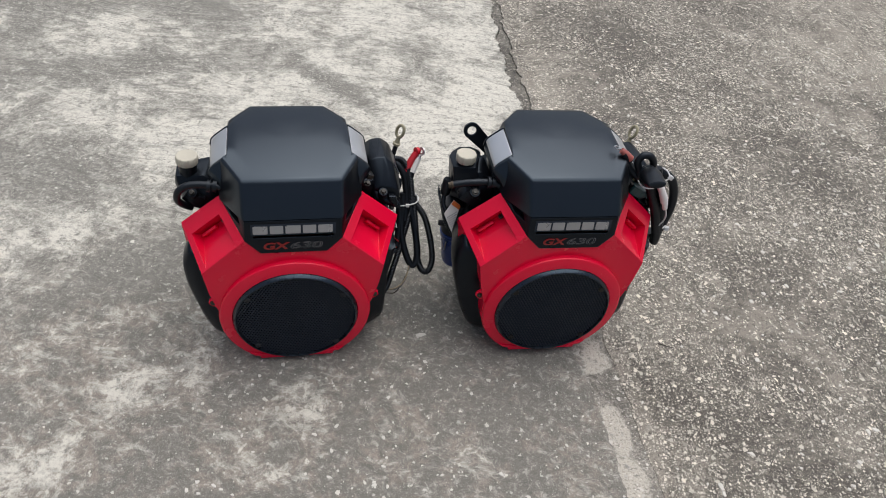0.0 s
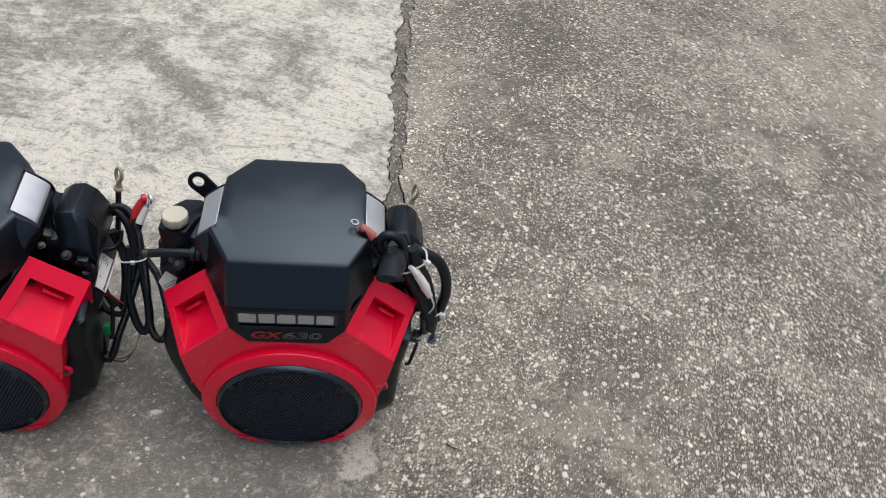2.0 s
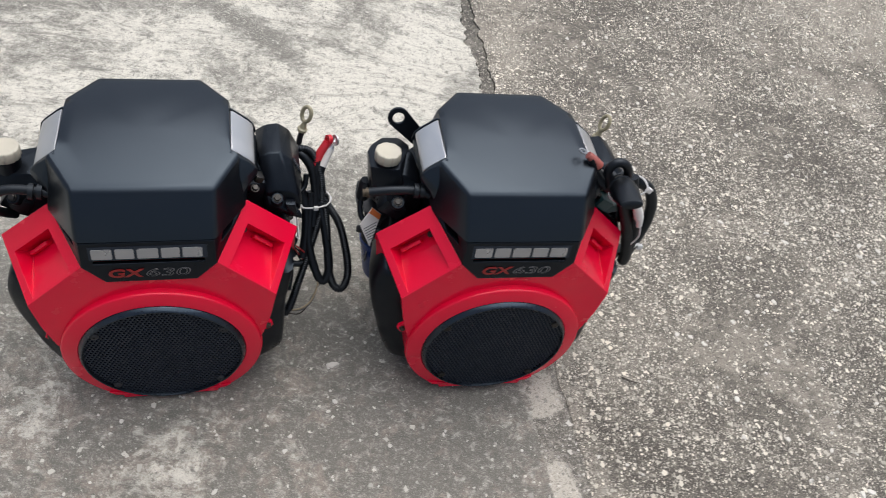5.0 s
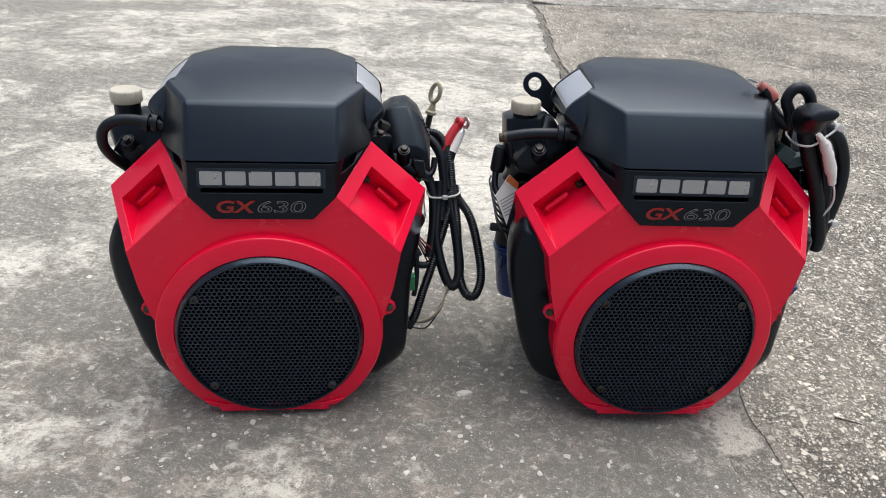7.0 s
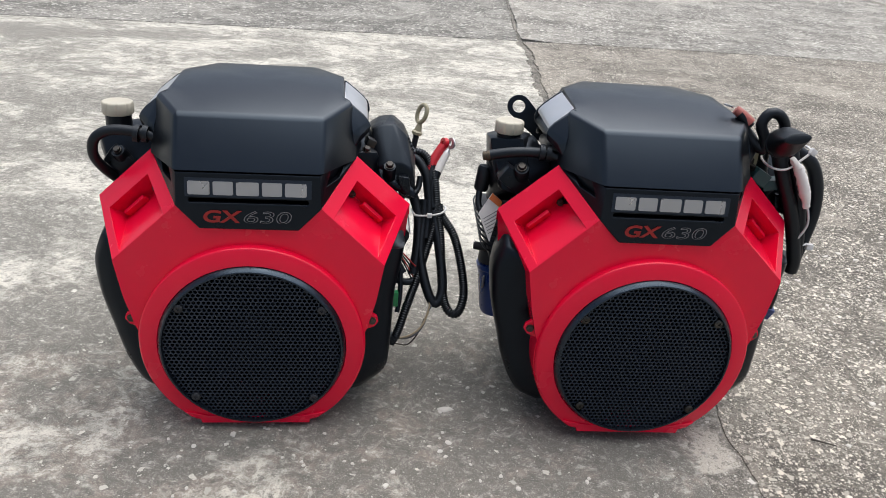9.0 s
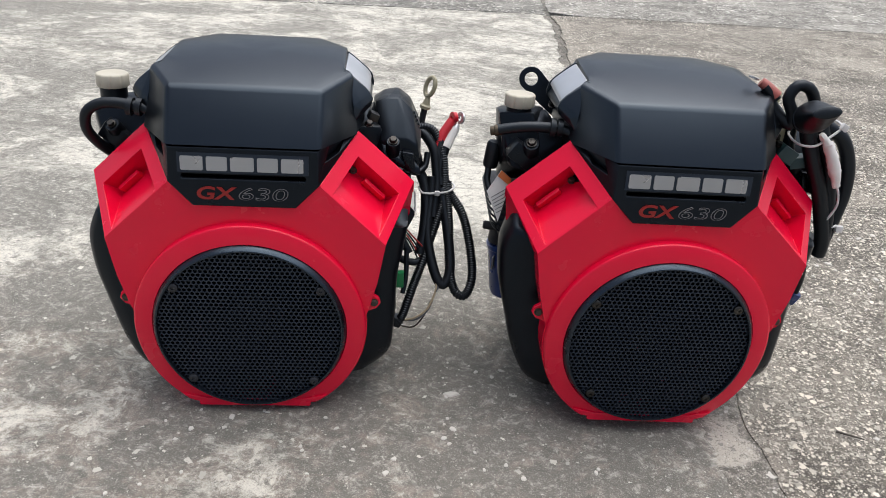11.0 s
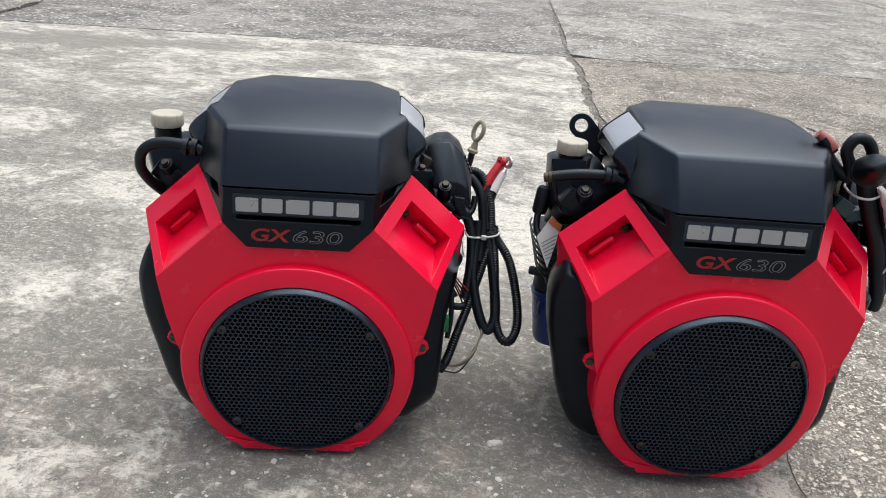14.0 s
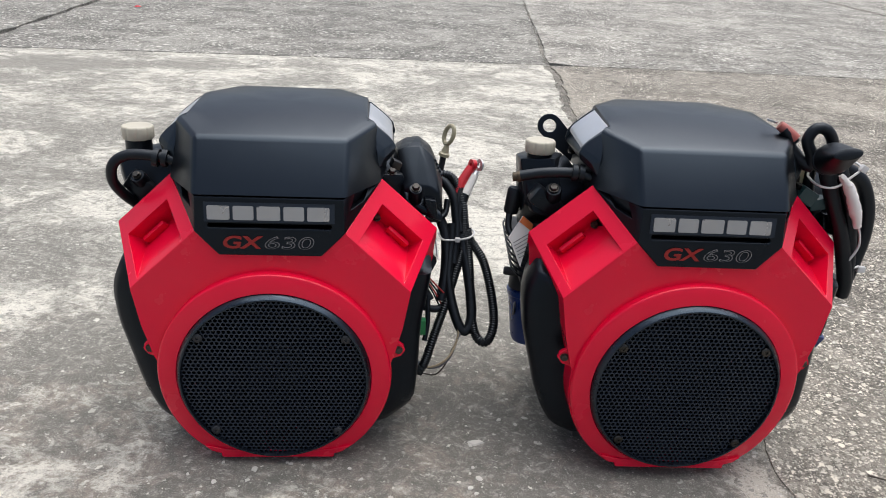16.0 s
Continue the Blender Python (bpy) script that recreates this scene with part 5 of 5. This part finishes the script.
bm = bmesh.new()
tube(bm, [(0.1690, 0.0800, 0.3800), (0.1750, 0.0790, 0.3740), (0.1800, 0.0785, 0.3680)], (0.0030, 0.0056), 10, 0.003)
tube(bm, [(0.1800, 0.0785, 0.3690), (0.1880, 0.0775, 0.3540), (0.1960, 0.0785, 0.3380)], (0.0062, 0.0072), 12, 0.004)
tube(bm, [(0.1955, 0.0785, 0.3390), (0.2010, 0.0790, 0.3280), (0.2050, 0.0810, 0.3170)], (0.0072, 0.0046), 12, 0.004)
part("taped_cable", crumple(bm, 0.0008, 4), WHITE, second, "cable wrapped in crumpled white tape", sharp=50)
cable("tie_string", [(0.2050, 0.0820, 0.3190), (0.2090, 0.0800, 0.3110), (0.2140, 0.0820, 0.2930), (0.2100, 0.0840, 0.2770), (0.2040, 0.0880, 0.2630)], 0.0014, TIE, second, sides=8)
cable("zip_tie", [(0.1420, 0.0900, 0.3690), (0.1500, 0.0820, 0.3650), (0.1660, 0.0800, 0.3650), (0.1800, 0.0800, 0.3760), (0.1930, 0.0820, 0.3890), (0.1900, 0.1060, 0.3910), (0.1650, 0.1180, 0.3810), (0.1450, 0.1080, 0.3730), (0.1420, 0.0900, 0.3690)], 0.0014, TIE, second, "white nylon zip tie")
part("tie_head", block((0.1940, 0.0790, 0.3890), (0.008, 0.006, 0.008), (0, 30, 0), 0.001), TIE, second)
cable("zip_tie", [(0.2030, 0.0920, 0.2610), (0.2120, 0.0880, 0.2610), (0.2260, 0.0940, 0.2600), (0.2340, 0.1080, 0.2590), (0.2240, 0.1200, 0.2590), (0.2060, 0.1120, 0.2600), (0.2030, 0.0920, 0.2610)], 0.0014, TIE, second, "white nylon zip tie")
part("tie_head", block((0.2320, 0.0940, 0.2570), (0.009, 0.006, 0.008), (0, 0, 0), 0.001), TIE, second)
part("connector", block((0.1420, 0.1000, 0.3490), (0.022, 0.022, 0.018), (0, 30, 0), 0.002), TEAL, second)
part("connector", block((0.1600, 0.1020, 0.3390), (0.022, 0.018, 0.014), (0, -10, 0), 0.002), TEAL, second)
part("bracket", block((0.1280, 0.1120, 0.3670), (0.028, 0.004, 0.026), (0, 0, 0), 0.001), KHAKI, second)
cable("wire_bundle", [(0.2060, 0.1080, 0.2400), (0.2100, 0.1200, 0.2080), (0.2130, 0.1310, 0.1760)], 0.0085, RUBBER, second)
bm = bmesh.new()
tube(bm, [(0.2160, 0.1300, 0.1820), (0.2130, 0.1380, 0.1620), (0.2080, 0.1480, 0.1420)], (0.0078, 0.0060), 12, 0.004)
part("wire_tape", crumple(bm, 0.0009, 9), WHITE, second, "pale tape round a bundle of thin wires", sharp=50)
part("connector", block((0.2000, 0.1470, 0.1380), (0.018, 0.014, 0.020), (15, 25, 0), 0.002), BLACK, second)
part("connector", block((0.2010, 0.1340, 0.1620), (0.012, 0.012, 0.024), (25, 10, 0), 0.002), BLACK, second)
part("connector", block((0.2040, 0.1390, 0.1500), (0.008, 0.010, 0.016), (25, -15, 0), 0.0015), WHITE, second, "small white connector")
part("connector", block((0.2310, 0.1490, 0.1300), (0.011, 0.011, 0.020), (20, 15, 0), 0.002), BLUE, second, "small blue connector")
part("cable_tag", block((0.1895, 0.1200, 0.2370), (0.010, 0.002, 0.022), (20, 20, 10), 0.0005), WHITE, second, "white paper cable tag")
cable("wire", [(0.2200, 0.1240, 0.1900), (0.2280, 0.1360, 0.1640), (0.2315, 0.1460, 0.1390)], 0.0036, RUBBER, second, sides=8)
for k in range(4):
    cable("wire", [(0.2120, 0.1290, 0.1800), (0.2040 - 0.003 * k, 0.1330 + 0.002 * k, 0.1660), (0.1990 + 0.004 * k, 0.1450, 0.1480 - 0.004 * k), (0.2060 + 0.003 * k, 0.1530, 0.1290 - 0.003 * k), (0.2120, 0.1500, 0.1340)], 0.0015, (RUBBER, BEIGEWIRE, RUBBER, WHITE)[k], second, sides=8)
cable("wire", [(0.1990, 0.1020, 0.1750), (0.1950, 0.1060, 0.1380), (0.1920, 0.1110, 0.1120), (0.1880, 0.1200, 0.0960)], 0.0032, RUBBER, second, sides=8)

# ---- small things on the ground ----
rng = random.Random(5)
bm = bmesh.new()


def chip(x, y, a, r0, r1, h):
    """A flat pale stone, worn level with the concrete."""
    n = 7
    rim, top = [], []
    for k in range(n):
        t = 2 * math.pi * k / n
        w = rng.uniform(0.6, 1.2)
        p = Vector((r0 * w * math.cos(t), r1 * w * math.sin(t), 0))
        p.rotate(Euler((0, 0, a)))
        rim.append(bm.verts.new((x + p.x, y + p.y, -0.001)))
        top.append(bm.verts.new((x + p.x * 0.72, y + p.y * 0.72, h)))
    for k in range(n):
        bm.faces.new((rim[k], rim[(k + 1) % n], top[(k + 1) % n], top[k]))
    bm.faces.new(top)


chip(0.004, 0.930, 0.3, 0.0125, 0.0060, 0.0022)
for _ in range(260):
    x, y = rng.uniform(-0.35, 0.40), rng.uniform(0.45, 1.25)
    if (-0.45 < x < -0.02 or 0.06 < x < 0.50) and y > 0.84:
        continue
    r = rng.choice((0.002, 0.0025, 0.003, 0.003, 0.0045))
    chip(x, y, rng.uniform(0, 3), r * rng.uniform(1.0, 1.7), r, 0.0014)
for _ in range(1300):
    x, y = rng.uniform(0.42, 1.9), rng.uniform(0.5, 2.6)
    if x < joint_x(y) + 0.06 or (x < 0.55 and 0.84 < y < 1.3):
        continue
    r = rng.choice((0.002, 0.0025, 0.003, 0.003, 0.004, 0.006))
    chip(x, y, rng.uniform(0, 3), r * rng.uniform(1.0, 1.7), r, 0.0018)
me = finish(bm)
me.materials.append(CHIP)
tagged(new("stone_chips", me), "pale flat stone chips bedded in the worn concrete", "stones", kind="stuff")
bm = bmesh.new()
tube(bm, [(0.500, 0.995, 0.003), (0.515, 0.989, 0.005), (0.532, 0.987, 0.004)], (0.0016, 0.0008), 8)
me = finish(bm)
me.materials.append(RUST)
tagged(new("twig", me), "short dark brown twig lying on the concrete", "twig")
bm = hull([(-2.865, 4.79, 0.001), (-2.835, 4.78, 0.001), (-2.82, 4.81, 0.001), (-2.85, 4.83, 0.001), (-2.85, 4.80, 0.012), (-2.83, 4.815, 0.008)], 0.002)
me = finish(bm)
me.materials.append(REDSLEEVE)
tagged(new("plastic_scrap", me), "small crumpled red plastic scrap on the far concrete", "litter")
